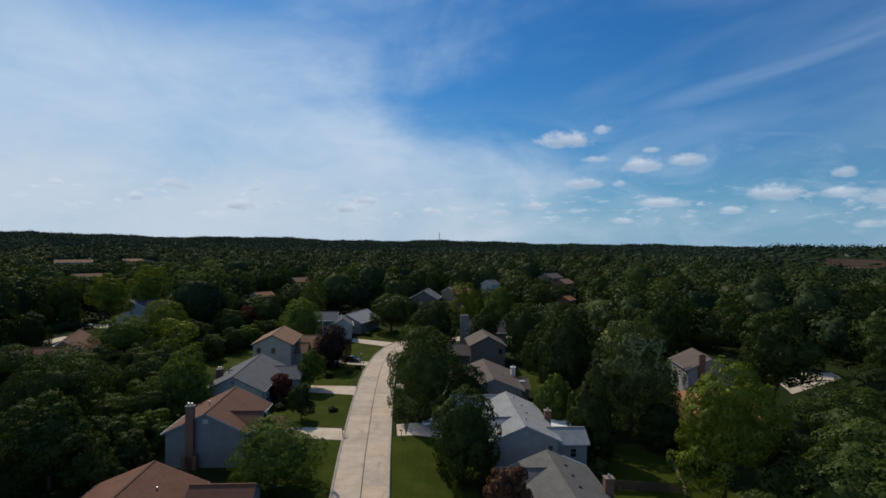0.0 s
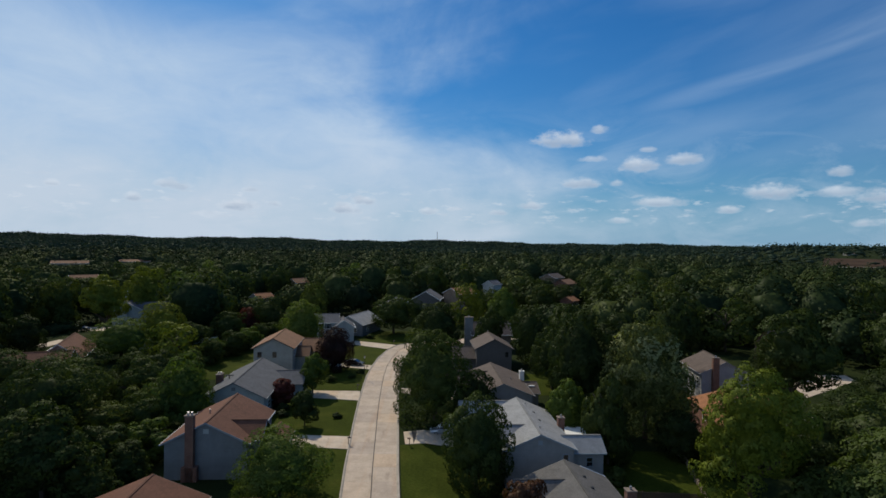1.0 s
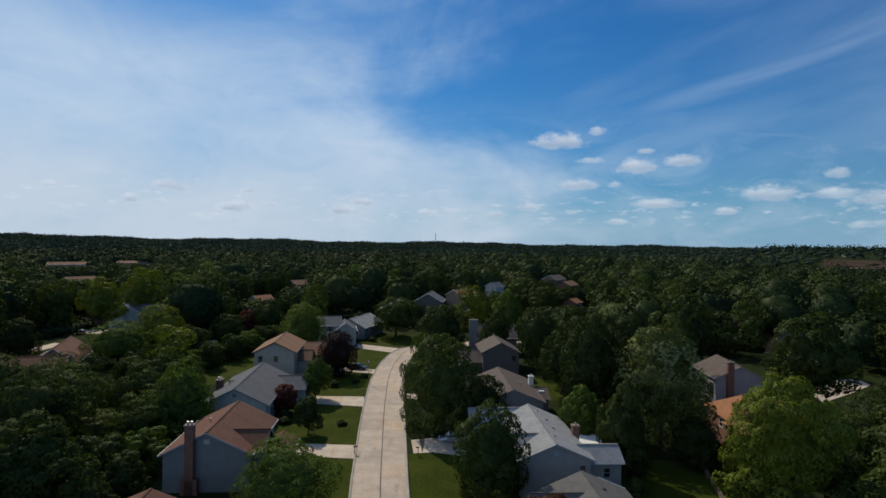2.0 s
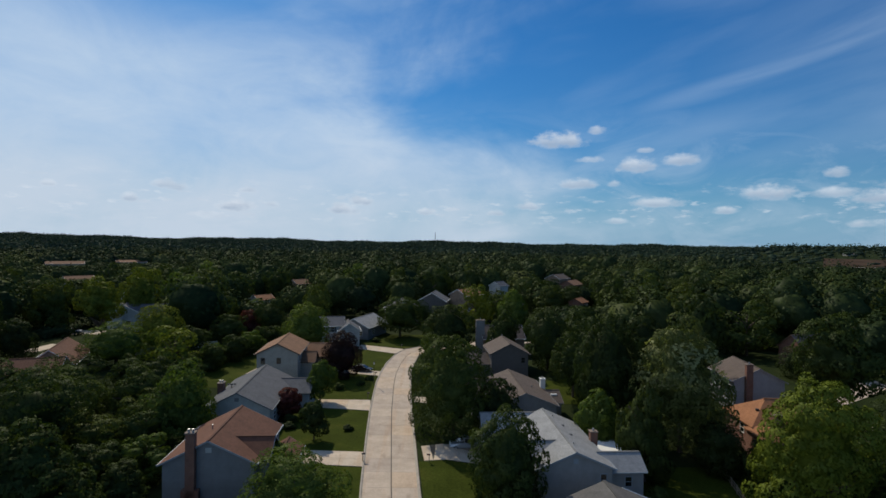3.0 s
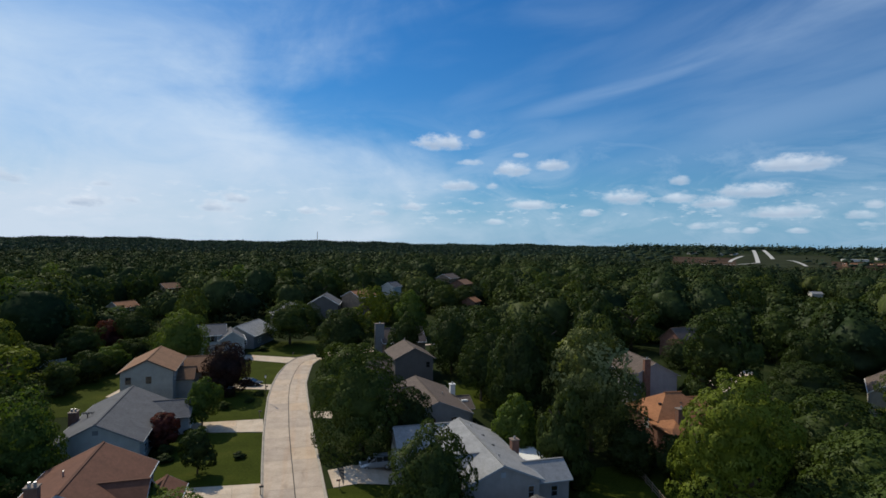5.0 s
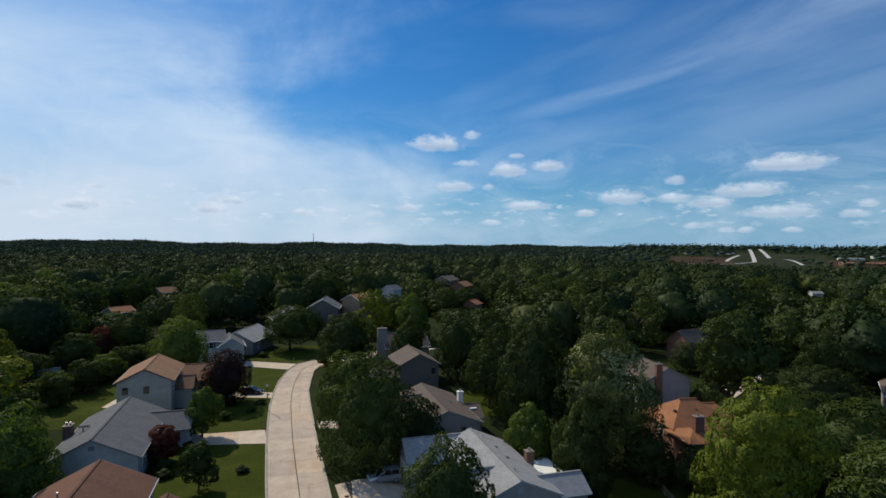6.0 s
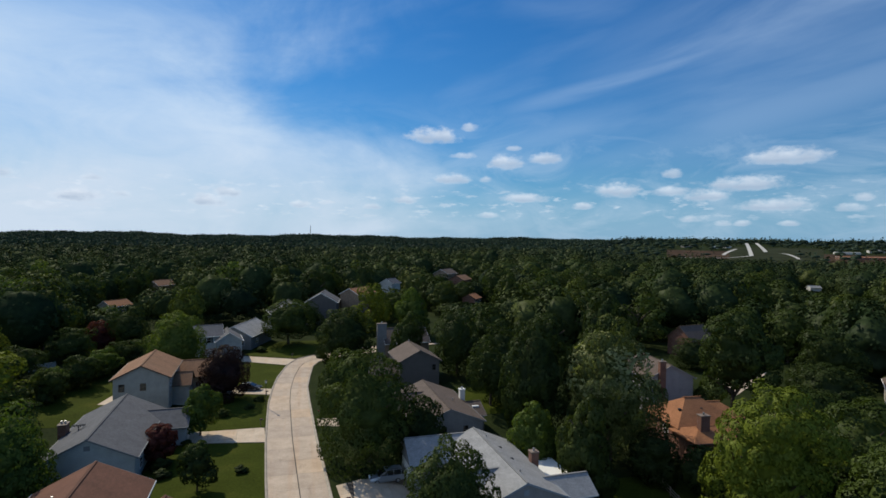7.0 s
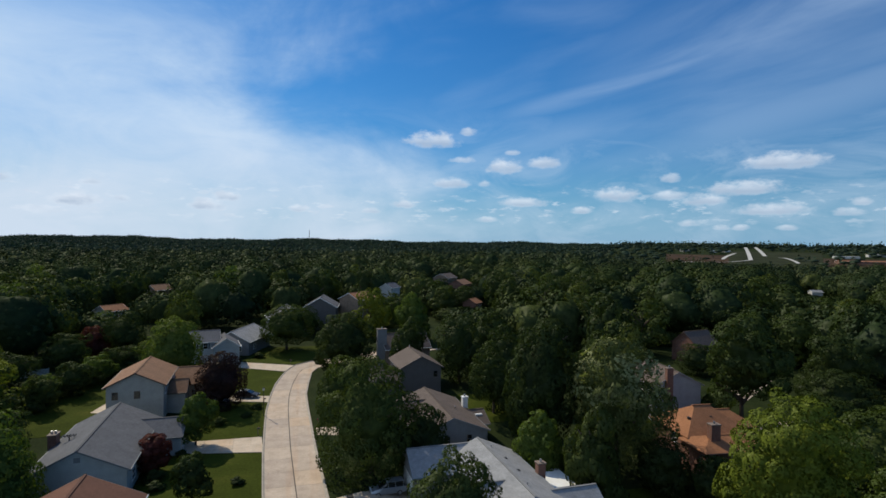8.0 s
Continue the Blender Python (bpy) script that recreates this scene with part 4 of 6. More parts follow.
# white two-storey house behind it
h = house(56.9, 112.4, -1.0, -6.0, "white two-storey house with a grey roof and brown chimney", [
    blk(-4.0, 5.2, 0, 11.0, "y", 7.0, 9.3, low=-1.5),
], MAT["ash"], MAT["roof_brown"], MAT["ash"])
chimney(h, -1.5, -0.4, -1, 10.2, 1.2, 0.8, MAT["brick"], 1)
for yy in (2.0, 5.0, 8.0):
    win(h, -4.0, yy, 4.4, "-x", 1.0, 1.3, MAT["black"])

# houses to the left behind the trees
h = house(-107.6, 190.0, 0.5, 20.0, "pale blue house with a grey roof and chimney", [
    blk(-4.5, 4.5, 0, 9.0, "y", 6.0, 8.4, low=-1.5),
    blk(2.0, 14.0, 1.0, 9.0, "x", 5.0, 8.0, low=-1.5),
], MAT["pale_blue"], MAT["roof_slate"])
chimney(h, -1.0, -0.4, -1, 9.0, 2.2, 0.8, MAT["pale_blue"], 1)
win(h, 1.6, 0, 1.0, "-y", 1.6, 2.2)
house(-92.0, 124.0, 0.3, 22.0, "low house with a brown roof among trees", [
    blk(-9.0, 9.0, -5.0, 5.0, "x", 2.9, 5.4, low=-1.5),
    blk(1.0, 10.0, 3.0, 19.0, "y", 3.2, 6.4, low=-1.5),
], MAT["brick_tan"], MAT["roof_red"])


def far_house(x, y, turn, w, l, eave, ridge, wall, roof, label):
    z = float(gz(x, y))
    h = house(x, y, z, turn, label, [blk(-l / 2, l / 2, -w / 2, w / 2, "x", eave, ridge, low=-2.0)], wall, roof, MAT["dark_trim"] if wall == MAT["brick"] else MAT["trim"])
    for k in (-0.3, 0.05, 0.34):
        win(h, l * k, -w / 2, 1.1 if eave < 4 else 3.6, "-y", 1.3, 1.3, panes=(2, 2))


FAR = [
    (-78, 303, 50, 8, 9, 7.8, 10.0, "brick_tan", "roof_tan", "distant house with a tan roof above the trees"),
    (-79, 244, 50, 7, 8, 5.6, 7.4, "cream", "roof_orange", "distant house with an orange-tan roof among trees"),
    (9, 233, 45, 9, 11, 10.0, 12.2, "brick_tan", "roof_orange", "distant house with an orange-tan roof"),
    (75, 354, 50, 10, 14, 9.4, 12.0, "brick_tan", "roof_brown", "distant brick house with a brown roof"),
    (75, 320, 50, 9, 12, 8.2, 10.5, "brick", "roof_tan", "distant house with a tan roof and brick wall"),
    (60, 249, 50, 6, 7, 5.8, 7.4, "brick", "roof_orange", "small distant house with an orange roof"),
    (26, 264, 50, 6, 7, 11.4, 13.2, "white", "roof_slate", "distant pale house with a slate roof"),
    (95, 153, 12, 8, 9, 5.0, 8.2, "brick", "roof_brown", "brown-roofed house half hidden by trees"),
    (108, 104, 40, 9, 14, 5.0, 8.0, "cream", "roof_brown", "cream house with a brown roof among trees"),
    (-203, 312, 50, 9, 14, 7.4, 9.6, "cream", "roof_tan", "distant low house with a tan roof"),
    (-132, 241, 50, 8, 8, 6.2, 8.2, "white", "roof_orange", "distant house with an orange roof"),
]
for fx, fy, ft, fw, fl, fe, fr, fwall, froof, flabel in FAR:
    far_house(fx, fy, ft, fw, fl, fe, fr, MAT[fwall], MAT[froof], flabel)

# ---- trees ----

def leaf_mesh(name, centres, normals, sizes, rng, jitter=0.32, core=None):
    """One three-cornered leaf spray at each centre, tilted at random but shaded with its clump's roundness."""
    n = len(centres)
    smooth_n = normals
    normals = normals + rng.normal(size=(n, 3)) * jitter
    normals /= np.linalg.norm(normals, axis=1, keepdims=True)
    a = rng.normal(size=(n, 3))
    u = np.cross(normals, a)
    u /= np.linalg.norm(u, axis=1, keepdims=True) + 1e-9
    v = np.cross(normals, u)
    s = sizes[:, None]
    k = rng.uniform(0.6, 1.2, (n, 3, 1))
    droop = normals * s * 0.25
    pts = np.stack([u * s * k[:, 0] - droop, (v - 0.5 * u) * s * k[:, 1] + droop, (-v - 0.5 * u) * s * k[:, 2] - droop * 0.4], 1) + centres[:, None, :]
    blend = smooth_n * 0.88 + normals * 0.12
    blend /= np.linalg.norm(blend, axis=1, keepdims=True)
    pts, blend, index = pts.reshape(-1, 3), np.repeat(blend, 3, axis=0), np.arange(n * 3)
    if core is not None:                                # the dense inside of the crown or crowns
        pts, blend, index = np.concatenate([pts, core[0]]), np.concatenate([blend, core[1]]), np.concatenate([index, core[2].reshape(-1) + n * 3])
    me = bpy.data.meshes.new(name)
    me.vertices.add(len(pts))
    me.vertices.foreach_set("co", pts.reshape(-1).astype(np.float32))
    me.loops.add(len(index))
    me.loops.foreach_set("vertex_index", index.astype(np.int32))
    me.polygons.add(len(index) // 3)
    me.polygons.foreach_set("loop_start", np.arange(0, len(index), 3, dtype=np.int32))
    me.update(calc_edges=True)
    me.normals_split_custom_set_from_vertices(blend.astype(np.float32))
    return me


@functools.lru_cache(None)
def ball(level):
    bm = bmesh.new()
    bmesh.ops.create_icosphere(bm, subdivisions=level, radius=1.0)
    v = np.array([p.co[:] for p in bm.verts])
    f = np.array([[q.index for q in p.verts] for p in bm.faces])
    bm.free()
    return v, f


def crown_core(c, rng, level=3, share=0.9, hold=0.94):
    """Lumpy inside of a crown of unit radius and height 2, fitted under its skin of leaves: points, normals, faces."""
    d, f = ball(level)
    rel = c - np.array([0.0, 0.0, 1.0])
    far = np.linalg.norm(rel, axis=1)
    unit = rel / (far[:, None] + 1e-9)
    reach = np.array([np.percentile(far[near], 30) if (near := unit @ q > hold).sum() > 3 else 0.5 for q in d])
    v = d * (reach * share * rng.uniform(0.9, 1.04, len(d)))[:, None]
    nrm = np.zeros_like(v)
    fn = np.cross(v[f[:, 1]] - v[f[:, 0]], v[f[:, 2]] - v[f[:, 0]])
    for k in range(3):
        np.add.at(nrm, f[:, k], fn)
    nrm /= np.linalg.norm(nrm, axis=1, keepdims=True) + 1e-9
    return v + np.array([0.0, 0.0, 1.0]), nrm, f


def unit_vectors(rng, *shape):
    d = rng.normal(size=(*shape, 3))
    return d / np.linalg.norm(d, axis=-1, keepdims=True)


def crown_points(lobes, n, rng, clumps=70, size=0.22, jitter=0.1, dome=0.3, depth=0.84):
    """Points and outward normals: domed leafy clumps side by side on the skin of the big lobes (x, y, z, rx, ry, rz),
    each with a few bulging twigs; what lies inside a neighbour is left out, so that dark creases stay between them."""
    lobes = np.array(lobes, float)
    lobes[:, 2] *= 2.0
    lobes[:, 5] *= 2.0
    area = (lobes[:, 3] * lobes[:, 5]) ** 0.9
    many = clumps * 8
    d = unit_vectors(rng, many)
    d[:, 2] = np.where(d[:, 2] < -0.75, -d[:, 2], d[:, 2])
    on = rng.choice(len(lobes), many, p=area / area.sum())
    mid = lobes[on, :3] + d * lobes[on, 3:] * rng.uniform(depth, 1.02, (many, 1))
    deep = np.linalg.norm((mid[:, None] - lobes[None, :, :3]) / lobes[None, :, 3:], axis=2).min(1)
    chosen = []
    for k in np.flatnonzero(deep > 0.8):
        if len(chosen) < clumps and all(np.linalg.norm(mid[k] - mid[q]) > 0.78 * size for q in chosen):
            chosen.append(k)
    mid, d = mid[chosen], d[chosen]
    clumps = len(chosen)
    rad = size * rng.uniform(0.65, 1.3, clumps)
    form = np.array([1.08, 1.08, 0.8])
    m = int(n * 2.4)
    pick = rng.choice(clumps, m, p=rad ** 2 / (rad ** 2).sum())
    e = unit_vectors(rng, m) + 0.45 * d[pick] + np.array([0.0, 0.0, 0.12])
    e /= np.linalg.norm(e, axis=1, keepdims=True) + 1e-9
    twigs = unit_vectors(rng, clumps, 9)
    near = np.einsum("ij,ikj->ik", e, twigs[pick]).max(1)
    r = 0.8 + 0.26 * sstep(near, 0.55, 1.0) + 0.045 * rng.normal(size=m)
    c = mid[pick] + e * rad[pick, None] * r[:, None] * form
    inside = np.zeros(m, bool)
    for k in range(clumps):
        q = np.linalg.norm((c - mid[k]) / (rad[k] * form), axis=1)
        inside |= (q < 0.74) & (pick != k)
    good = np.flatnonzero(~inside)
    good = good[:n] if len(good) >= n else np.concatenate([good, rng.choice(good, n - len(good))])
    c, e, d = c[good], e[good], d[pick[good]]
    out = c - np.array([0.0, 0.0, 0.8])
    out /= np.linalg.norm(out, axis=1, keepdims=True) + 1e-9
    nrm = (1.1 - dome) * e + 0.15 * d + dome * out + rng.normal(size=(n, 3)) * jitter
    nrm /= np.linalg.norm(nrm, axis=1, keepdims=True)
    c[:, :2] -= np.median(c[:, :2], axis=0)
    c[:, :2] /= np.percentile(np.hypot(c[:, 0], c[:, 1]), 94)
    wide = np.hypot(c[:, 0], c[:, 1])[:, None]
    c[:, :2] *= np.where(wide > 1.0, (1.0 + 0.4 * (wide - 1.0)) / np.maximum(wide, 1e-6), 1.0)
    lo, hi = np.percentile(c[:, 2], [2.0, 99.0])
    c[:, 2] = 2.0 * (c[:, 2] - lo) / (hi - lo)
    c[:, 2] = np.maximum(c[:, 2], 0.4 * c[:, 2])
    return c, nrm


def make_lobes(shape, rng):
    """Crown of unit radius; heights as shares of the whole (0 to 1). Overlapping lobes."""
    out = []
    if shape == "round":
        out += [(0, 0, 0.52, 0.66, 0.66, 0.36)] * 3
        for i in range(17):
            zz = 0.14 + 0.70 * ((i * 0.618) % 1.0)
            a, rr = i * 2.4 + rng.uniform(-0.3, 0.3), 0.66 * math.sqrt(max(0.1, 1 - ((zz - 0.42) / 0.56) ** 2))
            q = rng.uniform(0.27, 0.40)
            out.append((math.cos(a) * rr, math.sin(a) * rr, zz, q, q, q * 0.42))
        out.append((rng.uniform(-0.2, 0.2), rng.uniform(-0.2, 0.2), 0.84, 0.36, 0.36, 0.16))
    elif shape == "tall":
        out += [(0, 0, 0.40, 0.62, 0.62, 0.34)] * 3
        out += [(0.05, 0, 0.66, 0.44, 0.44, 0.26)] * 2
        for i in range(17):
            zz = 0.10 + 0.80 * ((i * 0.618) % 1.0)
            a, rr = i * 2.4 + rng.uniform(-0.3, 0.3), 0.62 * math.sin(math.pi * min(0.95, zz ** 0.75 + 0.08))
            q = rng.uniform(0.24, 0.37)
            out.append((math.cos(a) * rr, math.sin(a) * rr, zz, q, q, q * 0.38))
    elif shape == "dome":
        out += [(0, 0, 0.48, 0.84, 0.84, 0.46)] * 8
        for i in range(7):
            a, zz = i * 2.4 + rng.uniform(-0.3, 0.3), rng.uniform(0.3, 0.75)
            q = rng.uniform(0.32, 0.44)
            out.append((math.cos(a) * 0.5, math.sin(a) * 0.5, zz, q, q, q * 0.5))
    elif shape == "ragged":
        for i in range(20):
            a, zz = rng.uniform(0, 6.28), rng.uniform(0.15, 0.93)
            rr = rng.uniform(0.2, 0.95) * math.sqrt(max(0.04, 1 - ((zz - 0.42) / 0.6) ** 2))
            q = rng.uniform(0.17, 0.34)
            out.append((math.cos(a) * rr, math.sin(a) * rr, zz, q, q, q * 0.5))
    elif shape == "cone":
        for i in range(14):
            zz = i / 14
            a, rr = rng.uniform(0, 6.28), 0.45 * (1 - zz)
            q = 0.18 + 0.45 * (1 - zz)
            out.append((math.cos(a) * rr, math.sin(a) * rr, 0.05 + zz * 0.85, q, q, 0.12))
    return out


def trunk_mesh(rng, start=0.25):
    """Tapered trunk with limbs, for a tree of unit height and unit crown radius; scaled with its tree."""
    bm = bmesh.new()
    tube_bm((0, 0, -0.03), (0.02, 0.01, start + 0.05), 0.06, 0.045, 9, bm)
    tube_bm((0.02, 0.01, start), (0.0, 0.03, 0.78), 0.045, 0.012, 7, bm)
    for i in range(7):
        a, z0 = i * 2.4 + rng.uniform(-0.3, 0.3), rng.uniform(start, 0.6)
        ln = rng.uniform(0.4, 0.7)
        tube_bm((0.01, 0.02, z0), (math.cos(a) * ln, math.sin(a) * ln, z0 + rng.uniform(0.1, 0.25)), 0.028, 0.008, 6, bm)
    me = bpy.data.meshes.new("trunk")
    bm.to_mesh(me)
    bm.free()
    return me


CROWNS = {}


def crown(shape, variant, leaves, leaf, mat):
    """A crown mesh of unit radius and height; leaf: size of a spray in unit radii."""
    key = (shape, variant, leaves, leaf, mat)
    if key not in CROWNS:
        rng = np.random.default_rng(1000 * len(shape) + 37 * variant + leaves)
        many = int(np.clip(leaves / 90, 30, 120))
        c, nn = crown_points(make_lobes(shape, rng), leaves, rng, many, 1.9 / math.sqrt(many), depth={"round": 0.72, "dome": 0.78}.get(shape, 0.84))
        # trees stand about as high as they are wide, so flatten sprays against the unit height
        me = leaf_mesh("crown", c, nn, rng.uniform(0.6, 1.3, leaves) * leaf, rng, 0.24, None if shape == "ragged" else crown_core(c, rng, 4 if leaves > 6000 else 3, 0.66 if leaves > 16000 else 0.76))
        me.materials.append(MAT[mat])
        CROWNS[key] = (me, trunk_mesh(rng, 0.2))
        CROWNS[key][1].materials.append(MAT["bark"])
    return CROWNS[key]


tree_rng = np.random.default_rng(11)


def tree(x, y, top, r, shape="round", mat="leaf", leaves=3200, clear=0.22, label="", group="", spread=1.0):
    """top: height of the crown's tip above sea level of the scene; clear: share of bare trunk."""
    g = float(gz(x, y)) - 0.1
    ht = max(2.0, top - g)
    n_leaf = leaves * 2
    leaf = max(0.16, 1.55 * math.sqrt(r * (ht + r) / n_leaf)) / r
    me, tr = crown(shape, int(tree_rng.integers(0, 3)), n_leaf, round(leaf * 100) / 100 + 0.003, mat)
    t = thing("tree", pose(x, y, g, 0, 0, float(tree_rng.uniform(0, 360))), label or "broad leafy green tree with a dense crown", "tree", group)
    part("trunk", tr, None, t, m=Matrix.Diagonal((r * 0.9, r * 0.9, ht, 1)))
    part("crown", me, None, t, m=Matrix.Translation((0, 0, ht * clear)) @ Matrix.Diagonal((r, r * spread, ht * (1 - clear) / 2.0, 1)))
    return t


NEAR = [
    # x, y, top, radius, shape, material, leaves, label
    (-1.0, 101.6, 15.4, 7.6, "dome", "leaf", 9000, "large dark green street tree with a rounded crown"),
    (6.4, 101.2, 8.6, 4.2, "dome", "leaf_dark", 3200, "dark tree beside a shaded driveway"),
    (45.6, 87.6, 2.8, 3.8, "dome", "leaf_dark", 2600, "low dark tree before a house with an orange roof"),
    (52.5, 86.0, 2.4, 3.6, "dome", "leaf_dark", 2600, "low dark tree before a house with an orange roof"),
    (57.0, 84.0, 7.5, 5.8, "dome", "leaf_dark", 3600, "low dark tree in a back garden"),
    (68.0, 92.5, 8.6, 6.2, "dome", "leaf", 3600, "low green tree in a back garden"),
    (9.2, 63.6, 5.6, 2.9, "dome", "leaf_brown", 3600, "small red-brown tree in front of a grey roof"),
    (-4.2, 126.5, 8.6, 4.0, "dome", "leaf", 3600, "smaller green tree beside the street"),
    (4.6, 77.6, 10.7, 5.0, "dome", "leaf", 5200, "round dense green tree on a front lawn"),
    (-23.3, 96.4, 6.0, 2.4, "round", "leaf", 1500, "young slender tree on a front lawn"),
    (-26.5, 116.0, 8.0, 3.2, "tall", "leaf_bright", 3200, "oval green tree on a bare trunk beside a driveway"),
    (-26.0, 136.0, 10.3, 4.9, "dome", "leaf_plum", 4600, "dark purple-leaved tree in a front garden"),
    (-30.4, 107.0, 5.2, 2.5, "dome", "leaf_red", 3000, "small dark red maple by a house corner"),
    (-37.8, 152.6, 14.6, 6.2, "dome", "leaf_bright", 4600, "bright green tree behind the tall house"),
    (-19.8, 70.0, 9.0, 6.4, "tall", "leaf_bright", 7000, "light green spreading tree near the street"),
    (-25.0, 80.6, 5.4, 2.6, "ragged", "leaf_bright", 3000, "light green bush tree beside a driveway"),
    (38.1, 71.0, 16.9, 6.9, "round", "leaf_lime", 11500, "tall yellow-green tree on a bare trunk in full sun"),
    (35.7, 98.0, 19.8, 8.0, "tall", "leaf_grey", 8200, "tall pale grey-green tree with open crown"),
    (25.6, 104.5, 19.2, 6.0, "dome", "leaf_dark", 5200, "tall dark green tree on a bare trunk behind the houses"),
    (24.5, 122.0, 13.0, 5.4, "round", "leaf_dark", 3600, "dark green tree beside a back lawn"),
    (21.2, 94.5, 8.9, 3.6, "dome", "leaf_bright", 4200, "rounded green tree behind a light grey roof"),
    (25.6, 87.0, 11.6, 4.0, "round", "leaf_dark", 4200, "dark dense tree at the back lawn"),
    (68.3, 108.5, 19.2, 7.8, "round", "leaf", 5200, "broad green tree on a bare trunk beyond orange roofs"),
    (85.0, 103.0, 9.4, 7.0, "dome", "leaf_dark", 4600, "wide dark green tree on a bare trunk"),
    (-111.0, 149.0, 10.2, 5.0, "dome", "leaf_dark", 3000, "round dark tree near parked cars"),
    (-156.0, 206.0, 14.0, 8.0, "round", "leaf_dark", 3000, "broad dark green tree among gardens"),
    (-130.0, 189.0, 18.0, 7.5, "round", "leaf", 3000, "tall green tree among gardens"),
    (100.0, 95.0, 10.0, 6.6, "round", "leaf", 3600, "wide green tree beside a brown-roofed house"),
    (97.0, 114.0, 14.0, 7.4, "round", "leaf_dark", 3600, "wide dark tree behind a brown-roofed house"),
    (84.0, 139.0, 7.6, 5.0, "dome", "leaf_dark", 3200, "low dark green tree before a brown-roofed house"),
    (96.0, 141.0, 8.0, 5.0, "round", "leaf", 3200, "low green tree before a brown-roofed house"),
    (92.0, 84.0, 10.0, 7.0, "round", "leaf_dark", 3600, "wide dark green tree"),
    (37.5, 61.5, 4.2, 4.0, "dome", "leaf_fresh", 3200, "low green tree in a back garden"),
    (43.5, 65.5, 6.5, 4.4, "dome", "leaf", 3200, "low green tree in a back garden"),
    (46.0, 58.0, 9.5, 7.0, "dome", "leaf_fresh", 4600, "green tree in a back garden"),
    (54.0, 66.0, 10.5, 7.6, "dome", "leaf_fresh", 4600, "green tree in a back garden"),
    (62.0, 79.0, 11.0, 7.6, "dome", "leaf", 4200, "green tree in a back garden"),
    (66.0, 64.0, 10.0, 7.6, "dome", "leaf_fresh", 3600, "green tree in a back garden"),
    (-42.5, 94.0, 12.4, 5.8, "tall", "leaf_bright", 4600, "green tree beside a grey roof"),
    (-42.0, 82.5, 5.6, 4.0, "ragged", "leaf_bright", 4000, "low yellowish green tree beside a house wall"),
    (-56.0, 79.0, 14.6, 8.2, "round", "leaf", 6200, "large green tree behind the houses"),
    (-47.5, 69.0, 11.8, 6.0, "round", "leaf", 5200, "green tree behind the houses"),
    (-63.0, 92.0, 12.3, 8.0, "round", "leaf", 5200, "large green tree behind the houses"),
    (-70.0, 74.0, 13.0, 8.0, "round", "leaf", 4600, "large green tree behind the houses"),
    (-58.0, 60.0, 11.5, 7.5, "round", "leaf", 4600, "large green tree behind the houses"),
    (-46.5, 88.5, 7.5, 4.6, "round", "leaf", 3200, "low green tree behind a house"),
    (-51.0, 84.0, 8.0, 5.0, "round", "leaf", 3200, "low green tree behind a house"),
    (-41.5, 76.0, 4.6, 3.2, "round", "leaf", 3000, "bushy low tree behind a house"),
    (-46.0, 77.0, 6.5, 4.4, "round", "leaf", 3200, "low green tree behind a house"),
    (-43.0, 70.0, 5.5, 4.0, "round", "leaf", 3000, "low green tree behind a house"),
    (-49.0, 95.5, 8.0, 4.8, "round", "leaf", 3200, "low green tree behind a house"),
    (-53.0, 100.0, 10.0, 6.0, "round", "leaf", 4600, "green tree at a back fence"),
    (-48.5, 108.0, 8.2, 4.6, "ragged", "leaf", 3600, "green tree at a back fence"),
    (-64.0, 184.0, 8.6, 4.0, "dome", "leaf_red", 3000, "dark red tree among green ones"),
    (-66.0, 172.0, 9.0, 5.4, "dome", "leaf", 3200, "green tree behind a back fence"),
    (-57.0, 186.0, 12.0, 6.4, "round", "leaf_dark", 3200, "dark green tree behind a back fence"),
    (-88.0, 212.0, 13.0, 6.4, "round", "leaf_dark", 3000, "dark green tree beside a pale house"),
    (-68.0, 152.0, 8.5, 5.4, "round", "leaf_dark", 3000, "dark green tree at a fence"),
    (-72.0, 112.0, 9.5, 7.0, "round", "leaf_dark", 4600, "broad dark tree in a back garden"),
    (-65.0, 103.0, 9.5, 6.4, "round", "leaf", 4600, "broad green tree in a back garden"),
    (-79.0, 102.0, 10.5, 7.4, "round", "leaf", 4600, "broad dark tree in a back garden"),
    (-66.0, 120.0, 7.5, 5.0, "round", "leaf", 3600, "low green tree in a back garden"),
    (-57.0, 113.0, 8.5, 5.0, "round", "leaf_dark", 3600, "dark tree at a back fence"),
    (-79.2, 158.0, 13.2, 6.8, "dome", "leaf_yellow", 3600, "round bright green tree by a pale house"),
    (-82.0, 143.0, 10.6, 8.6, "dome", "leaf_bright", 4600, "wide yellowish green tree"),
    (-98.5, 164.0, 20.0, 6.6, "round", "leaf_yellow", 3600, "tall yellow-green tree on a bare trunk", 0.4),
    (-109.0, 204.0, 20.5, 8.8, "round", "leaf_yellow", 3600, "broad light green tree"),
    (-15.6, 188.0, 13.0, 7.8, "dome", "leaf", 4600, "round green tree on a bare trunk beside the street"),
    (-0.8, 163.6, 13.6, 7.8, "dome", "leaf_dark", 5200, "wide dark tree at the bend of the street"),
    (14.0, 152.5, 13.5, 4.8, "round", "leaf", 3600, "green tree on a bare trunk before a brown roof"),
    (-9.5, 211.0, 9.5, 5.2, "round", "leaf", 3000, "green tree before a slate roof"),
    (10.4, 203.0, 16.0, 7.0, "ragged", "leaf_yellow", 3200, "yellow-green tree behind the bend"),
    (24.0, 196.0, 15.0, 6.5, "round", "leaf_bright", 3200, "light green tree behind the bend"),
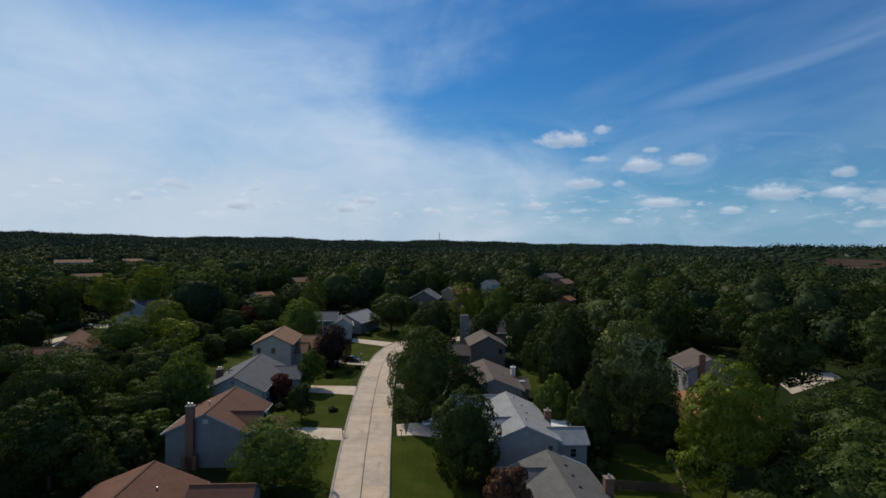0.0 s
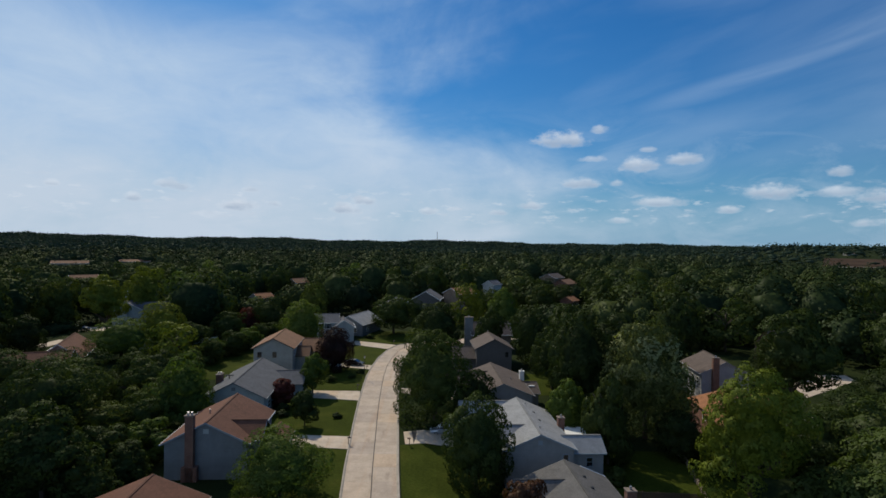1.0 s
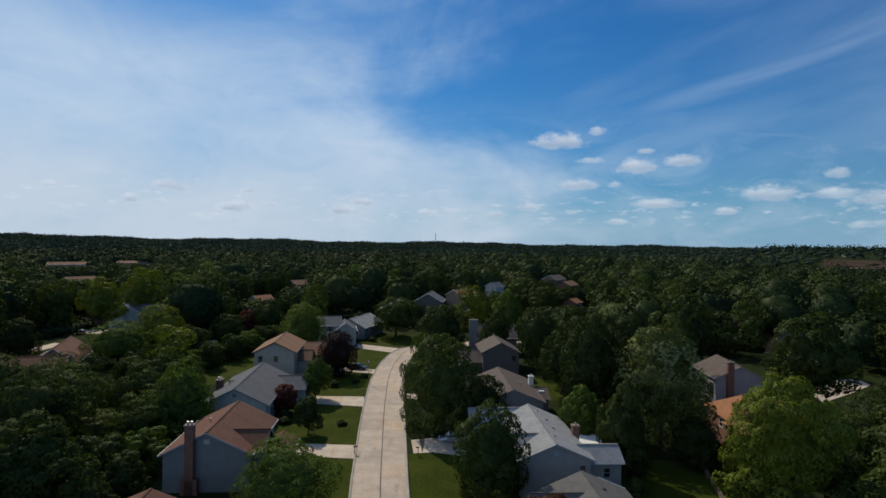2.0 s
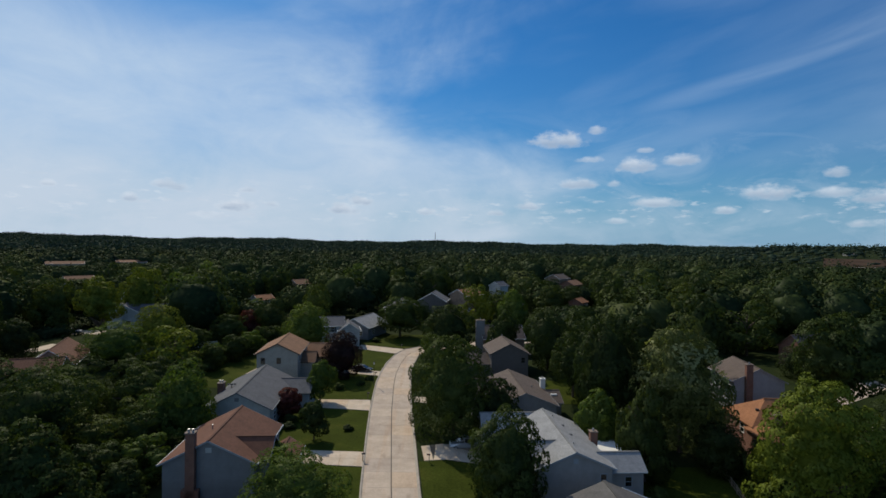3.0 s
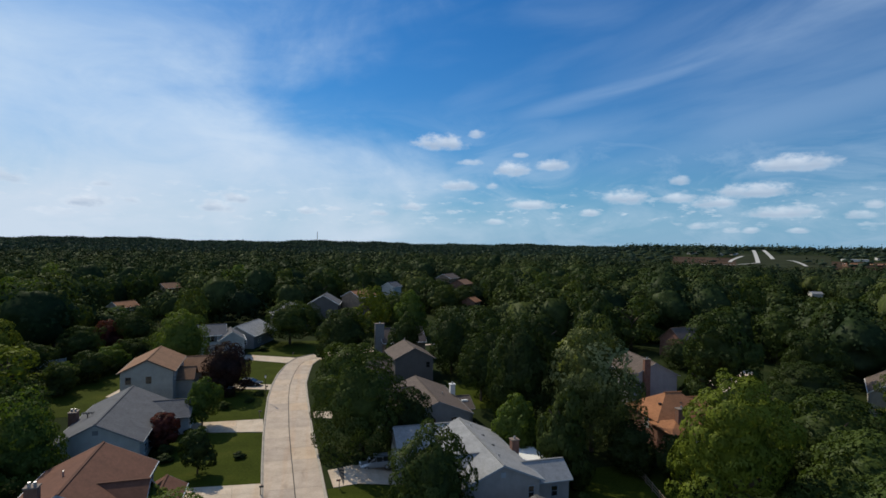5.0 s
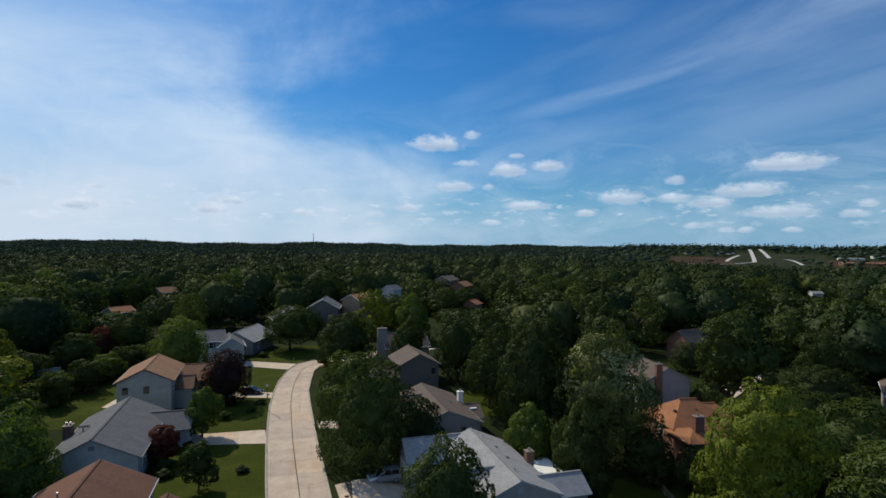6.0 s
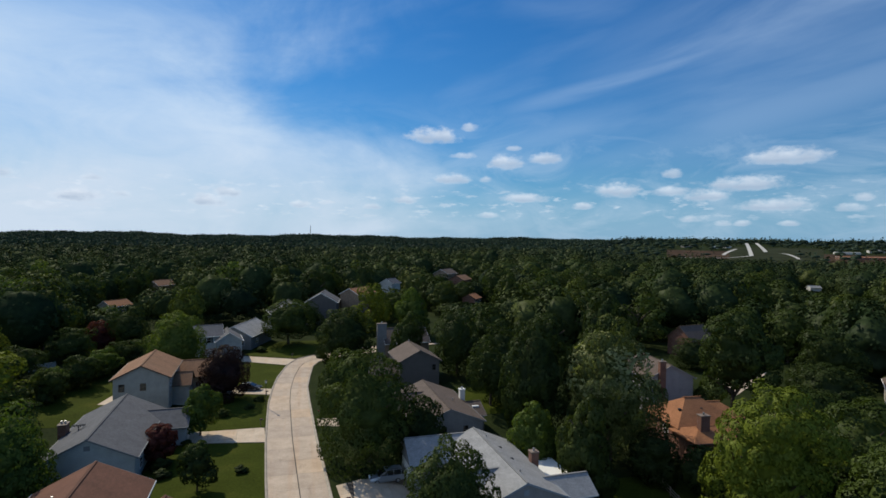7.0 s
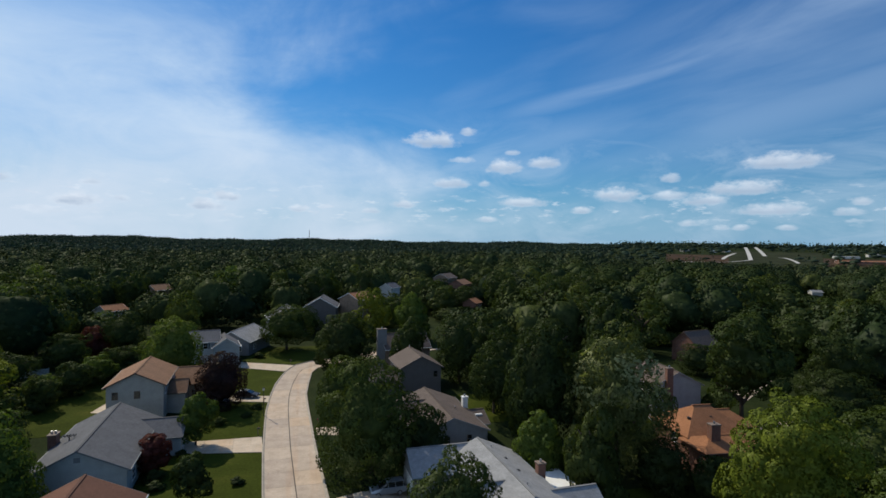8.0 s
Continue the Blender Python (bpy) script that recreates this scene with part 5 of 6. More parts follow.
    (23.8, 143.5, 15.5, 6.4, "tall", "leaf_dark", 3600, "dark tree beside a grey house"),
    (31.0, 131.0, 14.5, 6.4, "round", "leaf_dark", 3600, "dark tree behind side lawns"),
    (45.0, 118.0, 15.0, 7.0, "round", "leaf_dark", 3600, "dark tree behind back gardens"),
    (42.0, 84.5, 4.6, 3.4, "round", "leaf_dark", 3200, "low dark tree by a wooden fence"),
    (38.0, 90.0, 5.2, 3.8, "dome", "leaf_dark", 3200, "dark tree by a back garden"),
]
for nx, ny, ntop, nr, nshape, nmat, nleaves, nlabel, *nclear in NEAR:
    near_tree = tree(nx, ny, ntop, nr, nshape, nmat, nleaves, nclear[0] if nclear else 0.18 if nr < 3 or "bare trunk" in nlabel else 0.02, nlabel)
    if nmat == "leaf_grey":
        grey_tree = near_tree
# pale seed sprays on the sunward top of the grey-green tree
tip_rng = np.random.default_rng(5)
tip_a, tip_h = tip_rng.uniform(0, 6.283, 2600), tip_rng.uniform(0.0, 1.0, 2600)
tip_n = np.stack([np.cos(tip_a) * np.sqrt(1 - tip_h ** 2), np.sin(tip_a) * np.sqrt(1 - tip_h ** 2), tip_h], -1)
keep_tip = (np.sin(tip_n[:, 0] * 7.0 + 1.0) + np.sin(tip_n[:, 1] * 9.0) + np.sin(tip_n[:, 2] * 11.0)) > 0.35
tip_n = tip_n[keep_tip]
tip_c = tip_n * np.array([6.9, 6.9, 8.0]) * tip_rng.uniform(0.92, 1.08, (len(tip_n), 1))
part("seed_sprays", leaf_mesh("seed_sprays", tip_c + np.array([0.0, 0.0, 11.6]), tip_n, tip_rng.uniform(0.2, 0.42, len(tip_n)), tip_rng), MAT["leaf_pale"], grey_tree, "pale dry seed sprays on the upper crown")

# row of garden trees along the back fence
for i in range(14):
    t = i / 13
    hx, hy = -60.0 + 14.0 * t ** 1.3 + float(tree_rng.uniform(-1.5, 1.5)), 116.0 + 62.0 * t
    tree(hx, hy, 6.2 + float(tree_rng.uniform(-0.8, 2.0)), 3.6 + float(tree_rng.uniform(-0.4, 1.0)), ("round", "ragged")[i % 2], ("leaf", "leaf_dark", "leaf_bright")[i % 3], 3000, 0.05,
         "green garden tree in a row along a back fence", "back fence row")


def shrub(x, y, r, hgt, mat, label):
    g = float(gz(x, y))
    me, _ = crown("round", 1, 1600, 0.13, mat)
    s = thing("shrub", pose(x, y, g, 0, 0, float(tree_rng.uniform(0, 360))), label, "shrub", "garden shrubs")
    part("foliage", me, None, s, m=Matrix.Translation((0, 0, -0.1)) @ Matrix.Diagonal((r, r, hgt / 2, 1)))


for sx, sy, sr, sh, sm, sl in [
    (-18.6, 101.0, 1.0, 1.0, "leaf_dark", "low clipped dark shrub on a lawn"), (-29.5, 104.0, 1.5, 1.6, "leaf_dark", "dark shrub by a house corner"),
    (-28.5, 101.5, 1.2, 1.2, "leaf_dark", "dark shrub by a house corner"), (-27.6, 112.2, 0.9, 1.0, "leaf", "green shrub beside a path"),
    (-19.0, 133.0, 1.2, 1.1, "leaf_dark", "dark shrub by a driveway"), (-24.6, 125.0, 1.3, 1.5, "leaf", "green shrub on a lawn"),
    (-20.5, 128.5, 1.0, 1.0, "leaf_dark", "dark shrub on a lawn"), (10.0, 75.6, 1.9, 2.6, "leaf_bright", "light green shrub against a house wall"),
    (24.6, 80.5, 1.6, 2.4, "leaf", "green shrub at a house corner"), (22.0, 77.4, 1.3, 1.8, "leaf_red", "reddish shrub at a house corner"),
    (-30.8, 94.2, 1.2, 1.4, "leaf", "green shrub beside a house"),
    (-24.2, 90.5, 0.9, 0.9, "leaf", "small green shrub beside a driveway"), (-22.5, 178.5, 1.6, 1.5, "leaf_dark", "dark shrub by a far driveway"),
    (-6.6, 168.0, 1.4, 1.4, "leaf_dark", "dark shrub at the street's edge"), (-7.2, 172.0, 1.4, 1.5, "leaf_dark", "dark shrub at the street's edge"),
]:
    shrub(sx, sy, sr, sh, sm, sl)

# scattered single trees between the gardens and the woods
KEEP = [(-108, 192, 15), (-90, 127, 14), (-84, 140, 10), (52, 103, 15), (58, 116, 13), (-36, 176, 13), (-26, 190, 14), (-15, 218, 11), (-5.5, 226, 10),
        (12, 163, 13), (108, 104, 11), (-78.7, 158, 5), (-114, 164, 6), (-114, 176, 6), (-98.5, 164, 5), (-109, 204, 6), (80, 101, 6), (88, 126, 14)]
KEEP += [(f[0], f[1], 0.7 * f[4]) for f in FAR]
# gaps in the treetops: house, height from which it can be seen, half width
GAPS = [(-78, 303, 7.0, 4), (-79, 244, 5.9, 4), (9, 233, 10.6, 6), (75, 354, 8.5, 7), (75, 320, 7.0, 7), (60, 249, 4.0, 4), (26, 264, 9.0, 3), (95, 153, 7.6, 4), (-203, 312, 7.5, 8),
        (-132, 241, 5.5, 5), (-108, 192, 1.0, 9), (-15, 215, 5.5, 7), (-5.5, 223, 6.5, 6), (-124, 186, 0.5, 8), (329, 318, -2.5, 6), (-354, 522, 3.5, 16), (-343, 612, 2.0, 13)]


def tree_limit(x, y, r):
    """Greatest height of a treetop that leaves the houses in the gaps open to the street's near end."""
    top = np.full(np.shape(x), 99.0)
    for ex, ey in ((-1.0, 5.0), (-10.0, 26.0)):
        for hx, hy, hz, hw in GAPS:
            d = math.hypot(hx - ex, hy - ey)
            ux, uy = (hx - ex) / d, (hy - ey) / d
            along, off = (x - ex) * ux + (y - ey) * uy, np.abs((x - ex) * uy - (y - ey) * ux)
            covers = (along < d - 2) & (along > 20) & (off < hw * np.clip(along / d, 0.2, 1) + 0.75 * r)
            top = np.where(covers, np.minimum(top, 31.7 + (hz - 31.7) * along / d), top)
    return top


taken = [(t[0], t[1], t[3]) for t in NEAR]


def in_front(x, y, r):
    """Whether a tree would stand close before one of the houses, towards the street's near end."""
    for p, q, k in KEEP:
        d = math.hypot(p + 4, q - 12)
        ux, uy = (p + 4) / d, (q - 12) / d
        along, off = (x + 4) * ux + (y - 12) * uy, abs((x + 4) * uy - (y - 12) * ux)
        if 0 < d - along < (34 if k >= 13 else 14) and off < 0.55 * k + 0.7 * r:
            return True
    return False


def blocked(x, y, r):
    if in_front(x, y, r):
        return True
    a, b = street_edges(min(y, 197))
    if 0 < y < 200 and a - 3 - r < x < b + 3 + r:
        return True
    if -62 < x < 30 and y < 180:
        return True
    if x < 66 and 60 < y < 112 and x > 0:
        return True
    if any(math.hypot(x - p, y - q) < k + 0.5 * r for p, q, k in KEEP):
        return True
    return any(math.hypot(x - p, y - q) < 0.75 * (k + r) for p, q, k in taken)


mid_count = 0
for trial in range(6000):
    if mid_count >= 180:
        break
    ang, rad = radians(float(tree_rng.uniform(-62, 66))), float(tree_rng.uniform(95, 330))
    tx, ty = rad * math.sin(ang) - 3, rad * math.cos(ang) + 12
    tr = float(tree_rng.uniform(6.0, 10.5))
    if blocked(tx, ty, tr):
        continue
    tg = float(gz(tx, ty))
    ttop = min(tg + float(tree_rng.uniform(13.0, 20.5)), float(tree_limit(tx, ty, tr)))
    if ttop < tg + 6.0:
        continue
    tr = min(tr, 0.62 * (ttop - tg))
    taken.append((tx, ty, tr))
    mid_count += 1
    kind = tree_rng.random()
    kind = kind * 0.75 + (0.32 if tx < -20 else 0.0)
    mname = "leaf_dark" if kind < 0.38 else "leaf" if kind < 0.8 else "leaf_bright" if kind < 0.93 else "leaf_yellow"
    tree(tx, ty, ttop, tr, ("round", "ragged", "round", "tall")[int(tree_rng.integers(0, 4))], mname, 1450, 0.03,
         {"leaf": "green tree among others in the wooded suburb", "leaf_dark": "dark green tree among others in the wooded suburb", "leaf_bright": "light green tree among others in the wooded suburb", "leaf_yellow": "yellowish green tree among others in the wooded suburb"}[mname], "suburban trees")


# ---- woods to the horizon ----
def polar(az, r):
    return (-8.0 + r * math.sin(radians(az)), 20.0 + r * math.cos(radians(az)))


# open ground by bearing and distance: from, to, near, far
FIELDS = [(30.8, 36.8, 1220, 1330), (36.5, 42.5, 1215, 1590), (42.0, 49.7, 1210, 1740), (43.3, 45.1, 1210, 1900), (49.5, 60.0, 1205, 1570), (12.5, 17.5, 900, 960), (-42.0, -36.0, 620, 680)]



def woods(name, r0, r1, spacing, quads, leaf, mat, label, a0=-50.0, a1=62.0, hgt=(9, 15), level=0):
    rng = np.random.default_rng(int(r0))
    # a jittered grid of crowns, so that they stand side by side
    gx, gy = np.meshgrid(np.arange(-r1, r1, spacing), np.arange(-r1 * 0.5, r1, spacing * 0.87))
    gx[1::2] += spacing / 2
    gx, gy = (v.ravel() + rng.uniform(-0.34, 0.34, v.size) * spacing for v in (gx, gy))
    ang, rad = np.degrees(np.arctan2(gx, gy)), np.hypot(gx, gy)
    inside = (rad > r0) & (rad < r1) & (ang > a0) & (ang < a1)
    x, y = gx[inside] - 3, gy[inside] + 12
    n = len(x)
    ok = np.ones(n, bool)
    baz, br = np.degrees(np.arctan2(x + 8, y - 20)), np.hypot(x + 8, y - 20)
    for p, q, near, far in FIELDS:
        rough = 25 * np.sin(baz * 3.1) + 15 * np.sin(baz * 7.7)
        ok &= ~((baz > p) & (baz < q) & (br > near + rough) & (br < far - rough) & ((rng.random(n) > 0.14) | (br > 1500.0)))
    if r0 < 400:
        for p, q, k in KEEP:
            ok &= (x - p) ** 2 + (y - q) ** 2 > (k + 3) ** 2
        ok &= ~np.array([in_front(p, q, spacing * 0.5) for p, q in zip(x, y)])
        tk = np.array(taken)
        d = np.hypot(x[:, None] - tk[None, :, 0], y[:, None] - tk[None, :, 1])
        ok &= (d > 0.7 * tk[None, :, 2] + 2.0).all(1)
        ok &= ~((x > -64) & (x < 62) & (y < 215) & ((x < 30) | (y < 125)))
    x, y = x[ok], y[ok]
    n = len(x)
    z = gz(x, y)
    H = rng.uniform(*hgt, n)
    big = rng.random(n)
    R = spacing * (0.42 + 0.22 * big) * (1.2 if r0 > 1000 else 1.0)
    stand = np.sin(x * 0.021 + 2.0) * np.cos(y * 0.017 + 1.0) + 0.6 * np.sin(x * 0.053 + y * 0.041)   # taller and lower stands
    H = H * (0.72 + 0.4 * big) * (1.0 + 0.14 * stand)
    if r0 < 600:
        H = np.minimum(H, np.maximum(tree_limit(x, y, R) - z, 3.0))
    kinds = [crown_points(make_lobes(("dome", "tall", "round", "dome", "round", "dome")[k], rng), quads, rng, max(9, quads // 11), 1.7 / math.sqrt(max(9, quads // 11)), 0.08, 0.72, 0.88) for k in range(6)]
    pc, pn = np.array([k[0] for k in kinds]), np.array([k[1] for k in kinds])
    pick, turn = rng.integers(0, 6, n), rng.uniform(0, 6.283, n)
    cs, sn = np.cos(turn)[:, None], np.sin(turn)[:, None]
    def turned(p):
        q = p[pick]
        return np.stack([q[..., 0] * cs - q[..., 1] * sn, q[..., 0] * sn + q[..., 1] * cs, q[..., 2]], -1)
    c, nn = turned(pc), turned(pn)
    c[..., :2] *= R[:, None, None]
    c[..., 2] *= H[:, None] / 2
    c += np.stack([x, y, z], -1)[:, None, :]
    core = None
    if level:
        cores = [crown_core(k[0], rng, level, 0.74 if r0 < 400 else 0.84, 0.93) for k in kinds]
        cv, cn, cf = turned(np.array([k[0] for k in cores])), turned(np.array([k[1] for k in cores])), cores[0][2]
        cv[..., :2] *= R[:, None, None]
        cv[..., 2] *= H[:, None] / 2
        cv += np.stack([x, y, z], -1)[:, None, :]
        step = cv.shape[1]
        core = (cv.reshape(-1, 3), cn.reshape(-1, 3), cf[None] + (np.arange(n) * step)[:, None, None])
    me = leaf_mesh(name, c.reshape(-1, 3), nn.reshape(-1, 3), rng.uniform(0.7, 1.3, n * quads) * leaf, rng, 0.1, core)
    me.materials.append(mat)
    tone = me.attributes.new("tone", "FLOAT", "POINT")
    each = rng.random(n)
    values = np.repeat(each, quads * 3)
    if core is not None:
        values = np.concatenate([values, np.repeat(each, step)])
    tone.data.foreach_set("value", values.astype(np.float32))
    ob = new(name, me)
    return tagged(ob, label, "woods", kind="stuff")


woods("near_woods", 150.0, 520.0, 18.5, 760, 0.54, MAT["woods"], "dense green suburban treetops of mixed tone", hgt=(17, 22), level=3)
# these two wear the leaf colours with haze mixed in
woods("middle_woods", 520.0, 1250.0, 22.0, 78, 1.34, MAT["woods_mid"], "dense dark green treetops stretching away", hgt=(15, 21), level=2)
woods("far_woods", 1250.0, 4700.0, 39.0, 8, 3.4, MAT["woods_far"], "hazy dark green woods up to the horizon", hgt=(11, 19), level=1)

# ---- far landmarks ----
def sector(a0, a1, r0, r1, n=8):
    return [polar(a0 + (a1 - a0) * k / n, r0) for k in range(n + 1)] + [polar(a1 - (a1 - a0) * k / n, r1) for k in range(n + 1)]


sheet("field", sector(42.2, 49.6, 1290, 1730), MAT["field"], 0.6, "dry open grassland beside a distant highway", "field", 60.0)
sheet("bare_ground", sector(36.8, 42.3, 1345, 1570), MAT["dirt"], 0.9, "bare reddish brown earth of a cleared field", "field", 60.0)
sheet("bare_ground", sector(49.6, 60.0, 1330, 1540), MAT["dirt"], 0.9, "bare reddish brown earth of a cleared field", "field", 60.0)
sheet("field", sector(31.0, 34.5, 1265, 1330), MAT["asphalt"], 0.6, "pale open lot among distant trees", "field", 40.0)
sheet("field", sector(12.5, 17.5, 890, 970), MAT["asphalt"], 0.6, "pale open lot among distant trees", "field", 40.0)


def far_road(points, w, label):
    v, f = [], []
    n = len(points)
    for i, (x, y) in enumerate(points):
        p, q = points[max(0, i - 1)], points[min(n - 1, i + 1)]
        d = Vector((q[0] - p[0], q[1] - p[1], 0)).normalized()
        s = Vector((d.y, -d.x, 0)) * w / 2
        for k in (-1, 1):
            v.append((x + k * s.x, y + k * s.y, float(gz(x, y)) + 1.6))
        if i:
            f.append((2 * i - 2, 2 * i - 1, 2 * i + 1, 2 * i))
    ob = part("highway", mesh_of("highway", v, f), MAT["pale_road"], None)
    tagged(ob, label, "road", kind="structure")


far_road([polar(44.1 - 0.4 * k / 12, 1435 + 40 * k) for k in range(13)], 9, "pale distant highway carriageway running uphill")
far_road([polar(45.25 - 0.75 * k / 12, 1560 + 30 * k) for k in range(13)], 9, "pale distant highway carriageway running uphill")
far_road([polar(32.0 + 8.9 * k / 10, 1270 + 8.5 * k + 6 * math.sin(k)) for k in range(11)], 8, "pale distant side road")
far_road([polar(40.9 + 3.2 * k / 8, 1355 + 80 * (k / 8) ** 2) for k in range(9)], 6, "pale distant slip road joining a highway")
far_road([polar(41.8 + 1.05 * (k / 8) ** 1.4, 1437 + 25 * k) for k in range(9)], 8, "pale distant side road climbing a field")
far_road([polar(46.3 + 1.5 * math.sin(math.pi * k / 20), 1455 + 75 * math.cos(math.pi * k / 10)) for k in range(11)], 7, "pale distant slip road in a curve")

# radio mast on the skyline
mast = thing("radio_mast", pose(0, 3990, float(gz(0, 3990))), "thin grey lattice radio mast on the skyline", "radio mast")
for mx, my in ((-1.6, -1.0), (1.6, -1.0), (0, 1.7)):
    part("mast_leg", tube_bm((mx, my, 0), (mx * 0.5, my * 0.5, 98 - float(gz(0, 3990)) + 5), 0.9, 0.7, 6), MAT["black"], mast)
for k in range(12):
    zz = 5 + k * 5.5
    part("mast_brace", tube_bm((-1.5, -0.9, zz), (1.3, -0.8, zz + 5.0), 0.2, 0.2, 5), MAT["black"], mast)


def shed(x, y, turn, w, l, hgt, wall, roof, label):
    house(x, y, float(gz(x, y)), turn, label, [blk(-l / 2, l / 2, -w / 2, w / 2, "x", hgt, hgt * 1.25, low=-2.0)], MAT[wall], MAT[roof], name="building")


shed(*polar(41.2, 1690), 10, 14, 24, 4, "white", "roof_grey", "distant white building near a highway")
shed(*polar(42.1, 1700), 10, 12, 20, 4, "white", "roof_grey", "distant white building near a highway")
shed(*polar(52.6, 1430), -30, 24, 110, 5, "brick", "roof_orange", "long distant building with a reddish roof")
shed(*polar(51.2, 1570), -30, 16, 50, 4, "white", "roof_grey", "distant white building near a highway")
shed(*polar(53.6, 1640), -30, 18, 60, 5, "white", "roof_grey", "distant white building near a highway")
shed(*polar(38.6, 1690), 10, 14, 30, 5, "cream", "roof_tan", "distant tan building at a field's edge")
shed(*polar(-34.6, 610), 30, 12, 30, 9, "cream", "roof_tan", "long distant tan building above trees")
shed(*polar(48.5, 450), -20, 5, 7, 5.0, "white", "roof_grey", "distant white roof among treetops")
shed(*polar(-29.5, 680), 30, 14, 30, 8.5, "cream", "roof_tan", "long distant tan building above trees")

# ---- cars ----
def wheel(car, x, y, r=0.34):
    bm = bmesh.new()
    bmesh.ops.create_cone(bm, cap_ends=True, segments=18, radius1=r, radius2=r, depth=0.22)
    bmesh.ops.bevel(bm, geom=bm.edges[:], offset=0.04, segments=2, affect="EDGES")
    w = part("wheel", bm, MAT["rubber"], car, m=pose(x, y, r, 90, 0, 0))
    b2 = bmesh.new()
    bmesh.ops.create_cone(b2, cap_ends=True, segments=14, radius1=r * 0.62, radius2=r * 0.55, depth=0.25)
    part("rim", b2, MAT["metal"], w)


def loft(sections):
    """Closed body from cross-sections (x, half width, z0, z1, tuck of the upper edge)."""
    v, f = [], []
    for x, w, z0, z1, tuck in sections:
        v += [(x, -w * 0.92, z0), (x, -w, z0 + (z1 - z0) * 0.45), (x, -w + tuck, z1), (x, w - tuck, z1), (x, w, z0 + (z1 - z0) * 0.45), (x, w * 0.92, z0)]
    k = 6
    for i in range(len(sections) - 1):
        for j in range(k):
            f.append((i * k + j, i * k + (j + 1) % k, (i + 1) * k + (j + 1) % k, (i + 1) * k + j))
    f += [tuple(range(k))[::-1], tuple((len(sections) - 1) * k + j for j in range(k))]
    bm = bmesh.new()
    vs = [bm.verts.new(p) for p in v]
    for q in f:
        bm.faces.new([vs[i] for i in q])
    bmesh.ops.recalc_face_normals(bm, faces=bm.faces[:])
    bmesh.ops.bevel(bm, geom=bm.edges[:], offset=0.03, segments=1, affect="EDGES")
    return bm


def car(x, y, turn, paint, label, suv):
    c = thing("car", pose(x, y, float(gz(x, y)) + 0.11, 0, 0, turn), label, "car")
    top, belt = (1.78, 1.05) if suv else (1.45, 0.92)
    part("body", loft([(-2.35, 0.80, 0.42, belt - 0.08, 0.1), (-2.2, 0.9, 0.30, belt, 0.08), (0.9, 0.93, 0.26, belt, 0.07), (1.5, 0.92, 0.28, belt - 0.08, 0.1), (2.2, 0.86, 0.32, belt - 0.2, 0.14), (2.38, 0.74, 0.42, belt - 0.35, 0.12)]), paint, c)
    rear = -2.25 if suv else -1.75
    part("windows", loft([(rear, 0.80, belt - 0.02, belt + 0.04, 0.05), (rear + 0.3, 0.82, belt - 0.02, top - 0.08, 0.13), (0.25, 0.82, belt - 0.02, top - 0.08, 0.14), (1.25, 0.78, belt - 0.06, belt, 0.05)]), MAT["glass"], c)
    part("roof", loft([(rear + 0.25, 0.68, top - 0.09, top - 0.02, 0.05), (-0.6, 0.70, top - 0.09, top, 0.06), (0.3, 0.66, top - 0.1, top - 0.03, 0.06)]), paint, c)
    for px in (rear + 0.32, -0.85, 0.1):
        for s in (-1, 1):
            part("pillar", tube_bm((px, s * 0.83, belt - 0.02), (px + 0.06, s * 0.69, top - 0.06), 0.05, 0.045, 6), paint, c)
    if suv:
        for s in (-1, 1):
            part("roof_rail", tube_bm((-1.7, s * 0.6, top + 0.05), (0.1, s * 0.6, top + 0.05), 0.025, 0.025, 6), MAT["black"], c)
    for s in (-1, 1):
        part("headlight", box_bm(2.2, 2.36, s * 0.66 - 0.16, s * 0.66 + 0.16, belt - 0.42, belt - 0.26, 0.03), MAT["lamp_clear"], c)
        part("tail_light", box_bm(-2.38, -2.26, s * 0.76 - 0.1, s * 0.76 + 0.1, belt - 0.3, belt - 0.05, 0.03), MAT["lamp_red"], c)
        part("mirror", box_bm(0.85, 1.0, s * 1.0 - 0.1, s * 1.0 + 0.1, belt, belt + 0.16, 0.03), paint, c)
    for wx in (-1.4, 1.45):
        for wy in (-0.82, 0.82):
            wheel(c, wx, wy)


car(0.5, 95.8, 184.0, MAT["paint_silver"], "silver family car parked in the shade", True)
car(-21.6, 141.0, -18.0, MAT["paint_dark"], "dark parked car on a driveway", False)
car(-128.0, 186.0, 10.0, MAT["paint_white"], "white car parked by distant trees", False)
car(-122.0, 187.5, 10.0, MAT["paint_silver"], "silver car parked by distant trees", False)
car(80.0, 100.5, -20.0, MAT["paint_white"], "white car parked between trees", True)


# ---- small street things ----
def mailbox(x, y, turn):
    m = thing("mailbox", pose(x, y, float(gz(x, y)), 0, 0, turn), "dark mailbox on a wooden post by the kerb", "mailbox", "mailboxes")
    part("post", box_bm(-0.05, 0.05, -0.05, 0.05, -0.1, 1.05), MAT["wood"], m)
    bm = bmesh.new()
    r = bmesh.ops.create_cone(bm, cap_ends=True, segments=14, radius1=0.13, radius2=0.13, depth=0.52)
    bmesh.ops.rotate(bm, verts=bm.verts[:], matrix=Matrix.Rotation(radians(90), 3, "Y"))
    for v in bm.verts:
        v.co.z = max(v.co.z, -0.04) * 1.1
    b = part("box", bm, MAT["black"], m, m=pose(0.1, 0, 1.12))
    part("flag", box_bm(-0.05, 0.1, 0.14, 0.16, 0.0, 0.18), MAT["lamp_red"], b)


